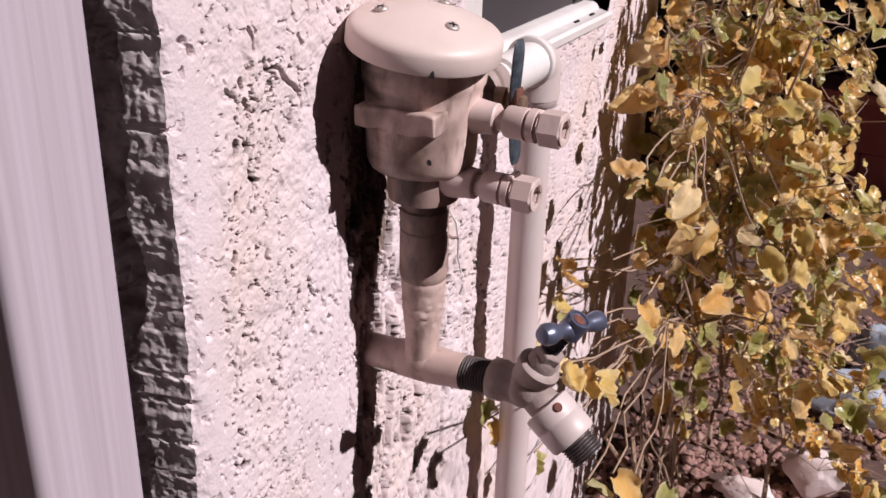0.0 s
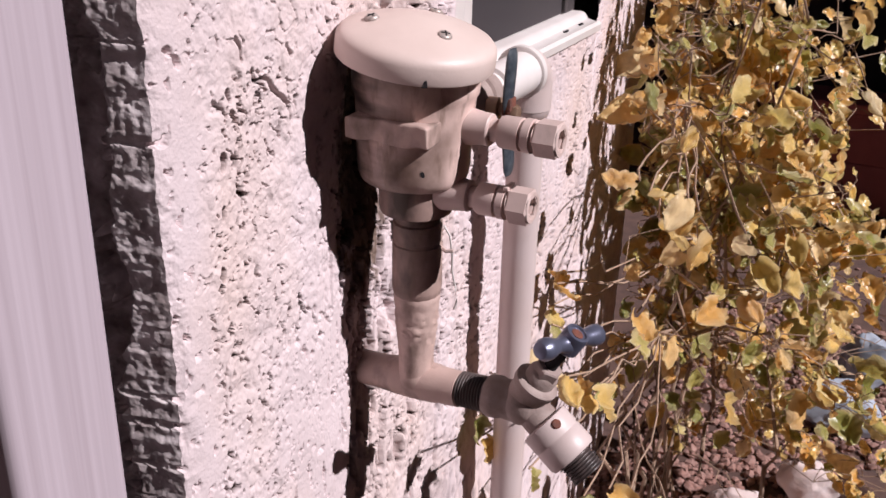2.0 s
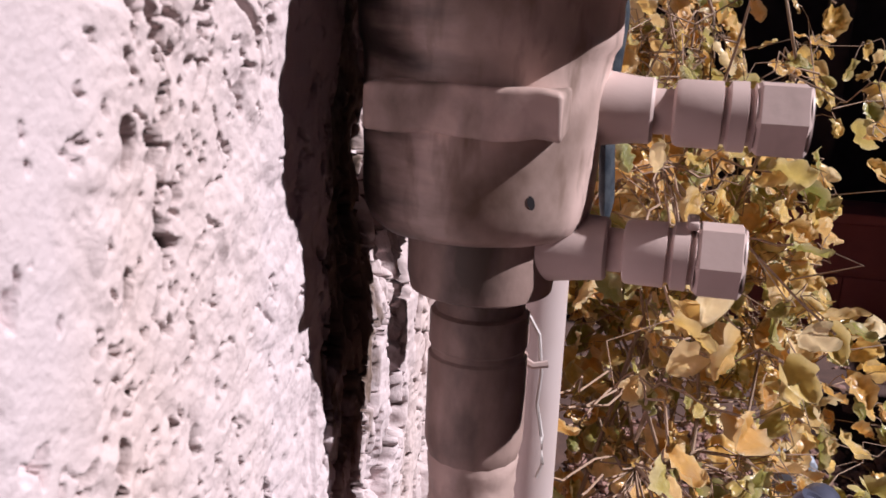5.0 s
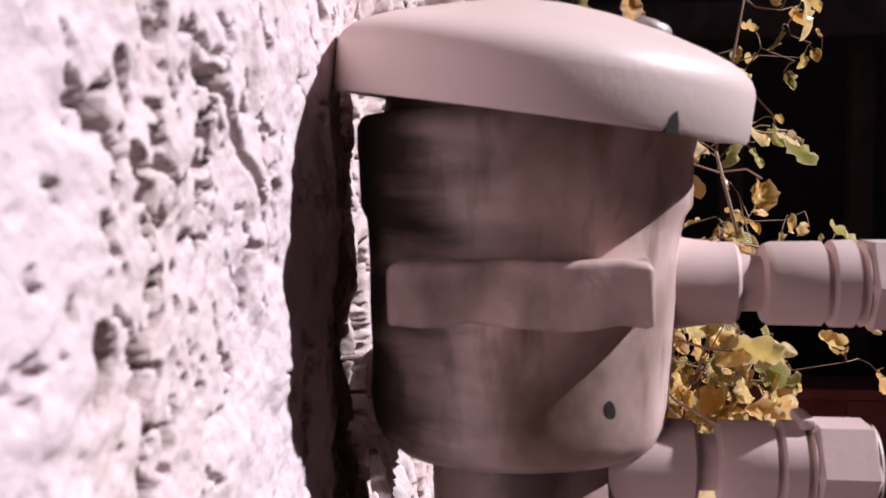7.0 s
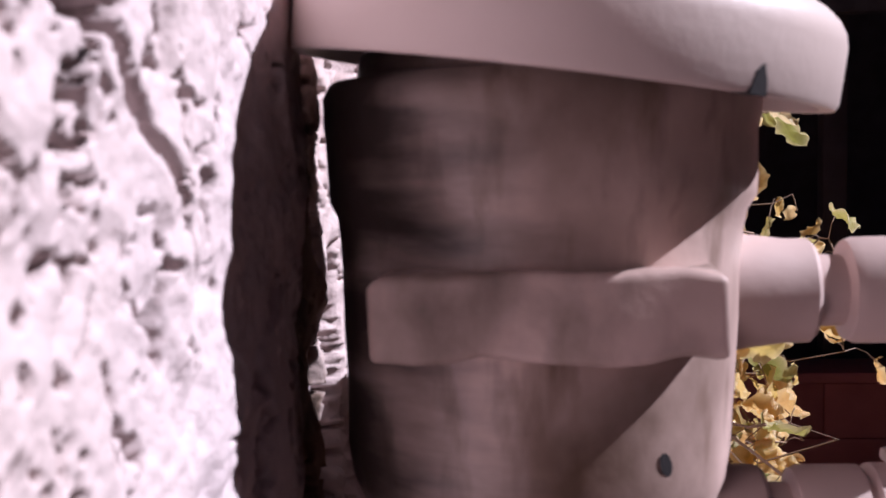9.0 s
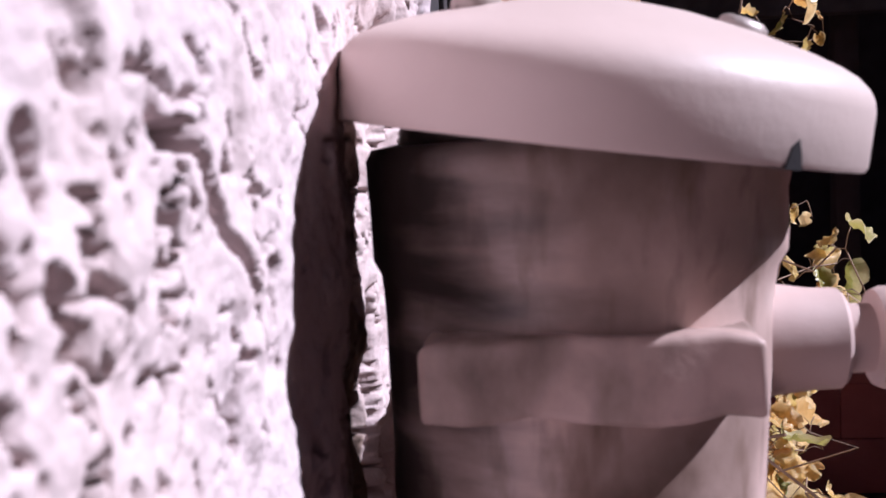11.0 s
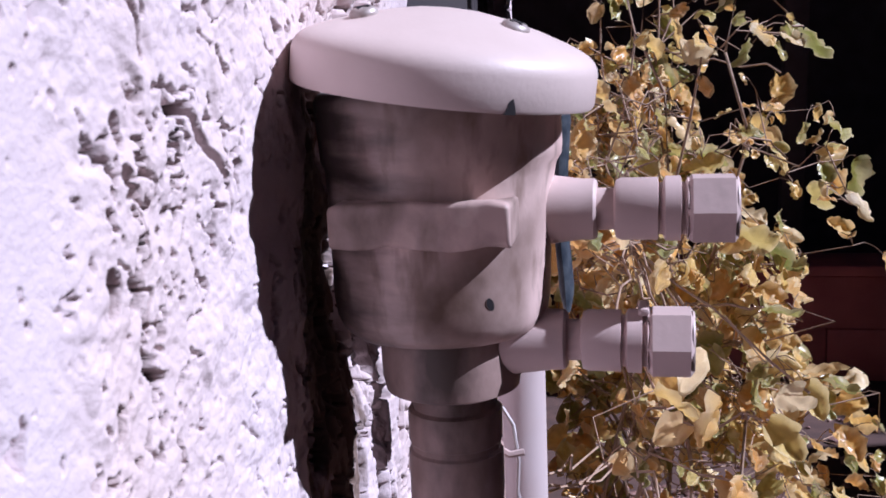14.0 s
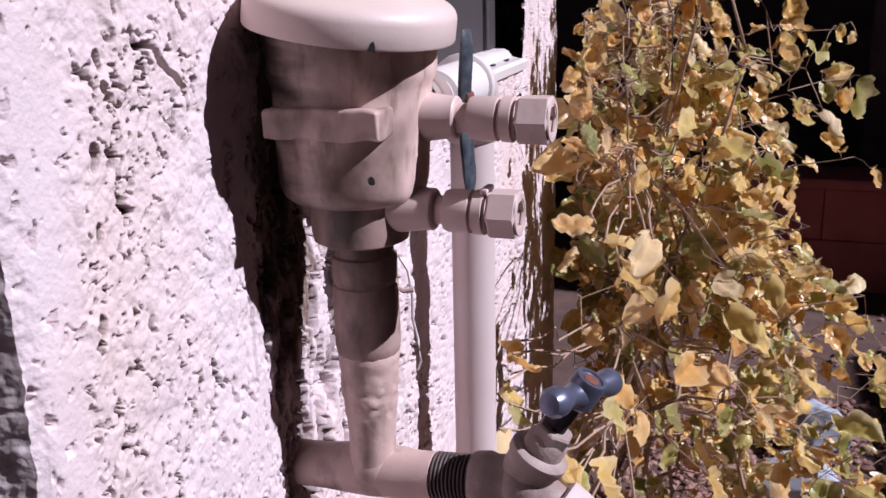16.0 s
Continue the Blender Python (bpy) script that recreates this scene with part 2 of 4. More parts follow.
def leaf_material():
    m = bpy.data.materials.new("dry_leaf")
    m.use_nodes = True
    nt = m.node_tree
    bsdf, out = nt.nodes["Principled BSDF"], nt.nodes["Material Output"]
    info = nt.nodes.new("ShaderNodeObjectInfo")
    geo = nt.nodes.new("ShaderNodeNewGeometry")
    add = nt.nodes.new("ShaderNodeMath")
    add.operation = 'ADD'
    frac = nt.nodes.new("ShaderNodeMath")
    frac.operation = 'FRACT'
    ramp = nt.nodes.new("ShaderNodeValToRGB")
    cr = ramp.color_ramp
    cr.elements[0].position, cr.elements[0].color = 0.0, (0.24, 0.25, 0.06, 1)
    cr.elements[1].position, cr.elements[1].color = 1.0, (0.90, 0.74, 0.46, 1)
    for pos, col in ((0.17, (0.40, 0.37, 0.09)), (0.29, (0.60, 0.50, 0.15)), (0.40, (0.84, 0.60, 0.19)), (0.60, (0.84, 0.51, 0.14)), (0.77, (0.70, 0.35, 0.08)), (0.88, (0.90, 0.64, 0.28))):
        cr.elements.new(pos).color = (*col, 1)
    tex = nt.nodes.new("ShaderNodeTexCoord")
    spots = nt.nodes.new("ShaderNodeTexNoise")
    spots.inputs["Scale"].default_value = 90
    spots.inputs["Detail"].default_value = 5
    mix = nt.nodes.new("ShaderNodeMix")
    mix.data_type, mix.blend_type = 'RGBA', 'MULTIPLY'
    mix.inputs["Factor"].default_value = 0.45
    sr = nt.nodes.new("ShaderNodeValToRGB")
    sr.color_ramp.elements[0].position, sr.color_ramp.elements[0].color = 0.35, (0.55, 0.42, 0.32, 1)
    sr.color_ramp.elements[1].position, sr.color_ramp.elements[1].color = 0.62, (1.1, 1.1, 1.1, 1)
    bump = nt.nodes.new("ShaderNodeBump")
    bump.inputs["Strength"].default_value = 0.5
    bump.inputs["Distance"].default_value = 0.002
    tl = nt.nodes.new("ShaderNodeBsdfTranslucent")
    ms = nt.nodes.new("ShaderNodeMixShader")
    ms.inputs[0].default_value = 0.38
    L = nt.links.new
    L(info.outputs["Random"], add.inputs[0])
    L(geo.outputs["Random Per Island"], add.inputs[1])
    L(add.outputs[0], frac.inputs[0])
    L(frac.outputs[0], ramp.inputs[0])
    L(tex.outputs["Object"], spots.inputs["Vector"])
    L(spots.outputs[0], sr.inputs[0])
    attr = nt.nodes.new("ShaderNodeAttribute")
    attr.attribute_name = "margin"
    dry = nt.nodes.new("ShaderNodeMix")
    dry.data_type = 'RGBA'
    dry.inputs[7].default_value = (0.86, 0.74, 0.45, 1)
    amount = nt.nodes.new("ShaderNodeMath")
    amount.operation = 'MULTIPLY'
    amount.inputs[1].default_value = 0.65
    L(attr.outputs["Fac"], amount.inputs[0])
    L(amount.outputs[0], dry.inputs[0])
    L(ramp.outputs[0], dry.inputs[6])
    L(dry.outputs[2], mix.inputs[6])
    L(sr.outputs[0], mix.inputs[7])
    L(mix.outputs[2], bsdf.inputs["Base Color"])
    L(mix.outputs[2], tl.inputs["Color"])
    L(spots.outputs[0], bump.inputs["Height"])
    L(bump.outputs[0], bsdf.inputs["Normal"])
    L(bsdf.outputs[0], ms.inputs[1])
    L(tl.outputs[0], ms.inputs[2])
    L(ms.outputs[0], out.inputs[0])
    bsdf.inputs["Roughness"].default_value = 0.33
    bsdf.inputs["Specular IOR Level"].default_value = 0.7
    return m


LEAF = leaf_material()


# ---- mesh helpers ----
def part(name, bm, mat, parent=None, label="", smooth=True):
    """Links a bmesh as one mesh object."""
    me = bpy.data.meshes.new(name)
    bm.to_mesh(me)
    bm.free()
    if smooth:
        for p in me.polygons:
            p.use_smooth = True
        me.set_sharp_from_angle(angle=radians(38))
    me.materials.append(mat)
    ob = new(name, me)
    ob.parent = parent
    if label:
        tagged(ob, label)
    return ob


def thing(name, label, category, group="", at=(0, 0, 0)):
    e = new(name)
    e.empty_display_size = 0.02
    e.location = at
    return tagged(e, label, category, group)


def lathe(profile, seg=48, m=None, bm=None, wobble=0.0, close=True):
    """Turns (radius, height) pairs about z."""
    bm = bm or bmesh.new()
    rings = []
    for r, z in profile:
        if r < 1e-6:
            rings.append([bm.verts.new((0, 0, z))])
        else:
            rings.append([bm.verts.new((r * math.cos(2 * math.pi * i / seg), r * math.sin(2 * math.pi * i / seg), z)) for i in range(seg)])
    made = [v for r in rings for v in r]
    for a, b in zip(rings, rings[1:]):
        for i in range(seg):
            j = (i + 1) % seg
            if len(a) == 1 and len(b) > 1:
                bm.faces.new((a[0], b[j], b[i]))
            elif len(b) == 1 and len(a) > 1:
                bm.faces.new((a[i], a[j], b[0]))
            elif len(a) > 1:
                bm.faces.new((a[i], a[j], b[j], b[i]))
    if close:
        for r, flip in ((rings[0], True), (rings[-1], False)):
            if len(r) > 1:
                bm.faces.new(list(reversed(r)) if flip else r)
    if wobble:
        for v in made:
            v.co += Vector((v.co.x, v.co.y, 0)).normalized() * wobble * noise.noise(v.co * 90) if v.co.xy.length > 1e-6 else Vector()
    if m is not None:
        bmesh.ops.transform(bm, matrix=m, verts=made)
    return bm


def axis(at, way):
    """The pose that lays the z axis along way, starting at a point."""
    return Matrix.Translation(at) @ Vector(way).to_track_quat('Z', 'Y').to_matrix().to_4x4()


def block(size, m=None, bevel=0.002, bm=None, seg=2):
    own = bmesh.new()
    bmesh.ops.create_cube(own, size=1.0)
    bmesh.ops.scale(own, vec=size, verts=own.verts)
    if bevel:
        bmesh.ops.bevel(own, geom=own.edges[:], offset=bevel, segments=seg, profile=0.5, affect='EDGES')
    if m is not None:
        bmesh.ops.transform(own, matrix=m, verts=own.verts)
    if bm is None:
        return own
    me = bpy.data.meshes.new("tmp")
    own.to_mesh(me)
    own.free()
    bm.from_mesh(me)
    bpy.data.meshes.remove(me)
    return bm


def hexagon(across, length, m, bm=None, bevel=0.0012):
    r = across / math.sqrt(3)
    return lathe([(r * 0.9, 0), (r, bevel), (r, length - bevel), (r * 0.9, length)], 6, m, bm)


def threaded(r, length, pitch, m, bm=None, bore=0.0):
    prof, z = [], 0.0
    while z < length - 1e-6:
        prof += [(r * 0.9, z), (r, z + pitch * 0.4), (r, z + pitch * 0.6)]
        z += pitch
    prof.append((r * 0.9, length))
    if bore:
        prof += [(bore, length), (bore * 0.95, length - 0.012), (0, length - 0.012)]
    return lathe(prof, 40, m, bm, close=not bore)


def tube(points, radii, sides=6, bm=None):
    """A tapered tube along points."""
    bm = bm or bmesh.new()
    rings = []
    n = len(points)
    for i, p in enumerate(points):
        d = (points[min(i + 1, n - 1)] - points[max(i - 1, 0)]).normalized()
        q = d.to_track_quat('Z', 'Y')
        r = radii[i] if hasattr(radii, "__len__") else radii
        rings.append([bm.verts.new(p + q @ Vector((r * math.cos(2 * math.pi * k / sides), r * math.sin(2 * math.pi * k / sides), 0))) for k in range(sides)])
    for a, b in zip(rings, rings[1:]):
        for k in range(sides):
            bm.faces.new((a[k], a[(k + 1) % sides], b[(k + 1) % sides], b[k]))
    bm.faces.new(list(reversed(rings[0])))
    bm.faces.new(rings[-1])
    return bm


# ---- noise on arrays ----
def lattice(ix, iy, seed):
    v = np.sin(ix * 127.1 + iy * 311.7 + seed * 74.7) * 43758.5453
    return v - np.floor(v)


def value_noise(x, y, seed):
    ix, iy = np.floor(x), np.floor(y)
    fx, fy = x - ix, y - iy
    fx, fy = fx * fx * (3 - 2 * fx), fy * fy * (3 - 2 * fy)
    a, b = lattice(ix, iy, seed), lattice(ix + 1, iy, seed)
    c, d = lattice(ix, iy + 1, seed), lattice(ix + 1, iy + 1, seed)
    return (a + (b - a) * fx) * (1 - fy) + (c + (d - c) * fx) * fy


def fbm(x, y, seed, octaves=4):
    out, amp, tot = 0.0, 1.0, 0.0
    for o in range(octaves):
        out = out + amp * value_noise(x * 2 ** o + 17.3 * o, y * 2 ** o + 9.1 * o, seed + o)
        tot += amp
        amp *= 0.5
    return out / tot


def step(a, b, x):
    t = np.clip((x - a) / (b - a), 0, 1)
    return t * t * (3 - 2 * t)


def near_line(y, z, pts):
    """The distance to a broken line."""
    best = np.full(y.shape, 9.0)
    for (y0, z0), (y1, z1) in zip(pts, pts[1:]):
        dy, dz = y1 - y0, z1 - z0
        s = np.clip(((y - y0) * dy + (z - z0) * dz) / (dy * dy + dz * dz), 0, 1)
        best = np.minimum(best, np.hypot(y - y0 - s * dy, z - z0 - s * dz))
    return best


def relief(y, z):
    """The stucco's height over its plane and where the brown coat with its painted pit shade shows: trowelled lumps
    with torn pits, smoother by the free edge and in a worn patch.
    """
    wy, wz = y + 0.004 * fbm(y / 0.02, z / 0.02, 91, 2), z + 0.004 * fbm(y / 0.02, z / 0.02, 95, 2)
    smooth = np.maximum(step(-0.158, -0.178, y + 0.02 * (fbm(y / 0.03, z / 0.05, 3, 3) - 0.5)),
                        0.85 * step(0.86, 0.80, z + 0.05 * (fbm(y / 0.05, z / 0.05, 5, 3) - 0.5)) * step(-0.115, -0.085, y + 0.02 * (fbm(y / 0.03, z / 0.06, 7, 3) - 0.5)) * step(0.03, -0.01, y))
    lumps = fbm(wy / 0.06, wz / 0.06, 11, 3) - 0.5
    patchy = step(0.32, 0.52, fbm(y / 0.045, z / 0.055, 17, 3))
    ta, tb = 0.83 * wy + 0.56 * wz, 0.83 * wz - 0.56 * wy
    crease = np.abs(fbm(ta / 0.0125, tb / 0.0125, 23, 4) - 0.5)
    pit1 = step(0.036, 0.016, crease) * step(0.52, 0.57, fbm(tb / 0.0085, ta / 0.0085, 25, 3))
    knock = step(0.47, 0.58, fbm(wy / 0.024, wz / 0.034, 29, 4))
    pit2 = step(0.685, 0.72, fbm(ta / 0.0040, tb / 0.0048, 37, 3))
    tear = step(0.555, 0.600, fbm(wy / 0.010, wz / 0.050, 51, 4)) * step(-0.06, 0.01, y) * step(0.985, 0.93, z - 0.25 * step(0.02, 0.06, y))
    rough = (1 - smooth) * (1 - 0.45 * step(0.2, 0.3, y))
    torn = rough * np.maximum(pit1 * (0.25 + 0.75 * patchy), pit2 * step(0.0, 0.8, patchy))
    h = 0.0032 * lumps + rough * (0.0012 * knock - 0.0075 * pit1 * (0.25 + 0.75 * patchy) - 0.0055 * pit2 * step(0.0, 0.8, patchy) - 0.008 * tear * (1 - 0.8 * step(0.09, 0.22, y)))
    h = h - 0.005 * smooth * step(0.685, 0.72, fbm(wy / 0.006, wz / 0.008, 43, 3))
    h = h + 0.0011 * (fbm(y / 0.0040, z / 0.0042, 61, 3) - 0.5) * (0.45 + rough) + 0.0026 * rough * (fbm(y / 0.011, z / 0.013, 67, 4) - 0.5)
    # flakes that have come away beside the down pipe
    flake = step(0.545, 0.575, fbm(wy / 0.0060, wz / 0.034, 55, 4)) * step(-0.030, -0.015, y) * step(0.11, 0.07, y) * step(0.60, 0.68, z) * step(0.945, 0.915, z)
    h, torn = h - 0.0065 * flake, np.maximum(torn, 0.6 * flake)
    # the torn hollow behind the valve
    hollow = step(-0.035, 0.03, y + 0.02 * (fbm(y / 0.02, z / 0.02, 171, 3) - 0.5)) * step(0.125, 0.085, y) * step(0.87, 0.93, z) * step(1.06, 1.02, z)
    h = h - hollow * (0.0085 + 0.009 * (fbm(y / 0.007, z / 0.022, 173, 4) - 0.5))
    wob = 0.0026 * (fbm(y / 0.006, z / 0.006, 71, 3) - 0.5)
    for line, w in (([(-0.119, 1.0222), (-0.1165, 1.0152), (-0.1035, 1.0150), (-0.0985, 1.0078), (-0.0900, 1.0005), (-0.0825, 0.9940)], 0.0015), ([(-0.0812, 0.9910), (-0.0805, 0.9832)], 0.0010),
                    ([(-0.1410, 1.0150), (-0.1395, 1.0090)], 0.0014), ([(-0.1395, 1.0015), (-0.1370, 0.9965)], 0.0016), ([(-0.0810, 1.0310), (-0.0776, 1.0245)], 0.0013), ([(-0.1320, 1.0440), (-0.1290, 1.0380), (-0.1265, 1.0300)], 0.0013)):
        gash = step(w + 0.0006, w - 0.0004, near_line(y, z, line) + wob)
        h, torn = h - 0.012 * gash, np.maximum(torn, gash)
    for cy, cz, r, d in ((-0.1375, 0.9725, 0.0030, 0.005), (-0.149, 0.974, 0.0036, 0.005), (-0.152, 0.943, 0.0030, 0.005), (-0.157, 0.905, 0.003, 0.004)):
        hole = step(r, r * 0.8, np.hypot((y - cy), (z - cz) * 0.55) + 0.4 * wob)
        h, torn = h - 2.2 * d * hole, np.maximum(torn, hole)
    return h, torn


def grid_object(name, verts, keep, nu, nv, mat):
    """A grid of nu by nv places as one mesh, without the cells that keep turns down."""
    idx = np.arange(nu * nv).reshape(nu, nv)
    quads = np.stack([idx[:-1, :-1], idx[1:, :-1], idx[1:, 1:], idx[:-1, 1:]], -1)
    quads = quads[keep].reshape(-1, 4)
    me = bpy.data.meshes.new(name)
    me.from_pydata(verts.reshape(-1, 3).tolist(), [], quads.tolist())
    for p in me.polygons:
        p.use_smooth = True
    me.materials.append(mat)
    return new(name, me)


# ---- house wall ----
EDGE, CORNER, GROUND = -0.2014, 0.99, 0.10
WIN0, WIN1, SILL, HEAD = 0.160, 0.550, 0.944, 1.75


def wall_x(y):
    """The wall's plane, which draws back a little past the window."""
    return -0.138 * np.maximum(0.0, y - WIN1)


ys = np.concatenate([np.arange(EDGE, 0.03, 0.00058), np.arange(0.03, 0.12, 0.0013), np.arange(0.12, WIN0, 0.0018), np.arange(WIN0, 0.25, 0.0018), np.arange(0.25, WIN1, 0.0024), np.arange(WIN1, CORNER, 0.0035), [CORNER]])
zs = np.concatenate([np.arange(GROUND - 0.05, 0.55, 0.006), np.arange(0.55, 0.66, 0.002), np.arange(0.66, 0.86, 0.0010), np.arange(0.86, SILL, 0.00062), np.arange(SILL, 1.08, 0.00062), np.arange(1.08, 1.10, 0.0010), np.arange(1.10, 1.17, 0.002), np.arange(1.17, HEAD, 0.012), np.arange(HEAD, 2.7, 0.02)])
Y, Z = np.meshgrid(ys, zs, indexing="ij")
H, torn = relief(Y, Z)
ragged = 0.012 * (fbm(Z / 0.09, Z * 0 + 3.0, 81, 3) - 0.5) + 0.0025 * (fbm(Z / 0.010, Y / 0.006, 83, 3) - 0.5)
Yr = Y + ragged * step(EDGE + 0.02, EDGE, Y)
round_off = np.clip((EDGE + 0.016 - Y + 0.010 * (fbm(Y / 0.02, Z / 0.03, 141, 3) - 0.5)) / 0.016, 0, 1)
H = H - 0.0045 * round_off ** 2 + 0.004 * round_off * (fbm(Y / 0.006, Z / 0.007, 143, 3) - 0.5)
wall_pts = np.stack([H + wall_x(Y), Yr, Z], -1)
cy, cz = (ys[:-1] + ys[1:]) / 2, (zs[:-1] + zs[1:]) / 2
solid = ~((cy[:, None] > WIN0) & (cy[:, None] < WIN1) & (cz[None] > SILL) & (cz[None] < HEAD))
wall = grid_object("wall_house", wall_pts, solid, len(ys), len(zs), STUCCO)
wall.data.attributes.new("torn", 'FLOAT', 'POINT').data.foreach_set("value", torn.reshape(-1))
tagged(wall, "pale pinkish rough stucco house wall with torn pits", "wall", kind="structure")

# the broken end of the stucco and the masonry behind it
deep = np.linspace(0, 0.12, 100)
zr = zs[(zs > 0.3) & (zs < 1.75)]
D, Zd = np.meshgrid(deep, zr, indexing="ij")
start = np.searchsorted(zs, zr[0])
x0, y0 = H[0, start:start + len(zr)], Yr[0, start:start + len(zr)]
fade = step(0.0, 0.006, D)
layer = 0.030 + 0.018 * (fbm(Zd / 0.05, Zd * 0 + 1.0, 101, 4) - 0.5) + 0.005 * (fbm(Zd / 0.008, Zd * 0 + 4.0, 103, 3) - 0.5)
inner = step(layer - 0.002, layer + 0.002, D)
lump = fbm(D / 0.007 + 5.0, Zd / 0.008, 111, 5)
chunk = step(0.50, 0.57, fbm(D / 0.026 + 2.0, Zd / 0.030, 115, 4))
yy = y0[None] + fade * (0.0022 * (fbm(D / 0.0035 + 3.0, Zd / 0.0040, 121, 4) - 0.5) + 0.003 * (fbm(D / 0.018 + 7.0, Zd / 0.03, 125, 3) - 0.5)) + inner * (0.030 - chunk * (0.020 + 0.016 * (lump - 0.5))) - 0.20 * D
yy = np.maximum(yy, y0[None] - 0.03)
end = grid_object("wall_end", np.stack([x0[None] - D, yy, Zd], -1), np.ones((len(deep) - 1, len(zr) - 1), bool), len(deep), len(zr), RUBBLE)
tagged(end, "broken stucco edge with crumbling grey mortar behind", "wall", kind="structure")


zm = np.arange(0.45, 1.5, 0.0025)
th = np.linspace(0, math.pi, 26)
TH, ZM = np.meshgrid(th, zm, indexing="ij")
size = 0.045 * np.clip(fbm(ZM / 0.055, ZM * 0 + 2.0, 151, 4) - 0.42 + 0.10 * step(0.93, 1.03, ZM), 0, 0.4) * (0.35 + 1.3 * fbm(TH * 2.2, ZM / 0.012, 153, 4))
mort = grid_object("mortar_joint", np.stack([-0.024 + np.cos(TH) * size * 1.1, -0.2535 + np.sin(TH) * size, ZM], -1), np.ones((len(th) - 1, len(zm) - 1), bool), len(th), len(zm), RUBBLE)
tagged(mort, "crumbs of grey mortar stuck along the post", "mortar", kind="structure")


def slab(name, lo, hi, mat, label, category="wall", bevel=0.0):
    size = Vector(hi) - Vector(lo)
    bm = block(size, Matrix.Translation((Vector(hi) + Vector(lo)) / 2), bevel)
    return tagged(part(name, bm, mat, None, smooth=bool(bevel)), label, category, kind="structure")


slab("wall_core_1", (-0.17, -0.165, 0.0), (-0.016, WIN0 - 0.003, 2.7), RUBBLE, "masonry core of the stucco wall")
slab("wall_core_2", (-0.17, WIN0 - 0.003, 0.0), (-0.016, WIN1 + 0.003, SILL - 0.012), RUBBLE, "masonry core below the window")
slab("wall_core_3", (-0.17, WIN1 + 0.003, 0.0), (-0.082, CORNER - 0.004, 2.7), RUBBLE, "masonry core beside the window")
slab("wall_core_4", (-0.17, WIN0 - 0.003, HEAD + 0.01), (-0.016, WIN1 + 0.003, 2.7), RUBBLE, "masonry core above the window")
slab("wall_corner", (-3.0, CORNER - 0.004, 0.0), (-0.066, CORNER + 0.012, 2.7), STUCCO, "stucco side wall past the house corner")
slab("wall_rear", (-0.30, -4.0, 0.0), (-0.18, CORNER - 0.01, 2.7), RUBBLE, "inner face of the house wall")

# ---- window ----
win = tagged(thing("window_1", "white vinyl framed window with a dark insect screen", "window"), kind="structure")


def bar(name, lo, hi, mat, parent, label="", bevel=0.0015):
    size = Vector(hi) - Vector(lo)
    return part(name, block(size, Matrix.Translation((Vector(hi) + Vector(lo)) / 2), bevel), mat, parent, label)


bm = bmesh.new()
prof = [(0.004, SILL - 0.006), (0.0052, SILL + 0.002), (0.002, SILL + 0.0055), (-0.003, SILL + 0.0045), (-0.012, SILL + 0.0065), (-0.016, SILL + 0.0125), (-0.021, SILL + 0.0145), (-0.060, SILL + 0.0145), (-0.060, SILL - 0.010), (-0.014, SILL - 0.010)]
ends = [[bm.verts.new((x, y, z)) for x, z in prof] for y in (WIN0 + 0.001, WIN1 - 0.001)]
for i in range(len(prof)):
    j = (i + 1) % len(prof)
    bm.faces.new((ends[0][i], ends[0][j], ends[1][j], ends[1][i]))
bm.faces.new(ends[0])
bm.faces.new(list(reversed(ends[1])))
bmesh.ops.recalc_face_normals(bm, faces=bm.faces)
part("window_sill", bm, WHITEPVC, win, "white sloping vinyl sill")
bar("window_frame", (-0.060, WIN0 + 0.001, SILL + 0.015), (-0.020, WIN0 + 0.062, HEAD), WHITEPVC, win)
bar("window_frame", (-0.060, WIN1 - 0.026, SILL + 0.015), (-0.030, WIN1 - 0.001, HEAD), SHADEFRAME, win, "frame side coloured dark for leaf shade")
bar("window_frame", (-0.060, WIN0 + 0.063, HEAD - 0.014), (-0.018, WIN1 - 0.027, HEAD), WHITEPVC, win)
bar("bead", (-0.045, WIN0 + 0.0635, SILL + 0.016), (-0.0215, WIN0 + 0.081, HEAD - 0.016), WHITEPVC, win)
bar("bead", (-0.045, WIN1 - 0.036, SILL + 0.016), (-0.0290, WIN1 - 0.0265, HEAD - 0.016), SHADEFRAME, win)
bar("screen", (-0.036, WIN0 + 0.0815, SILL + 0.0150), (-0.033, WIN1 - 0.0365, HEAD - 0.0145), SCREEN, win, "dark grey insect screen")
for yc in (0.46, 0.51):
    bm = block((0.003, 0.012, 0.003), Matrix.Translation((-0.0075, yc, SILL + 0.0055)), 0.0005)
    part("weep_hole", bm, DARK, win)

# ---- gate post ----
post = thing("gate_post", "pale painted wooden post with faint upright grain", "post", at=(0.0, -0.283, GROUND))
bm = block((0.16, 0.070, 2.4), Matrix.Translation((-0.077, -0.004, 1.2)), 0.006, seg=4)
part("board", bm, POSTPAINT, post)
# Added dark boards stand in for the shade past the post.
slab("wall_behind_gate", (-0.30, -4.0, 0.0), (-0.17, -0.33, 2.7), DARKWOOD, "added dark boards standing for the shade behind the post")

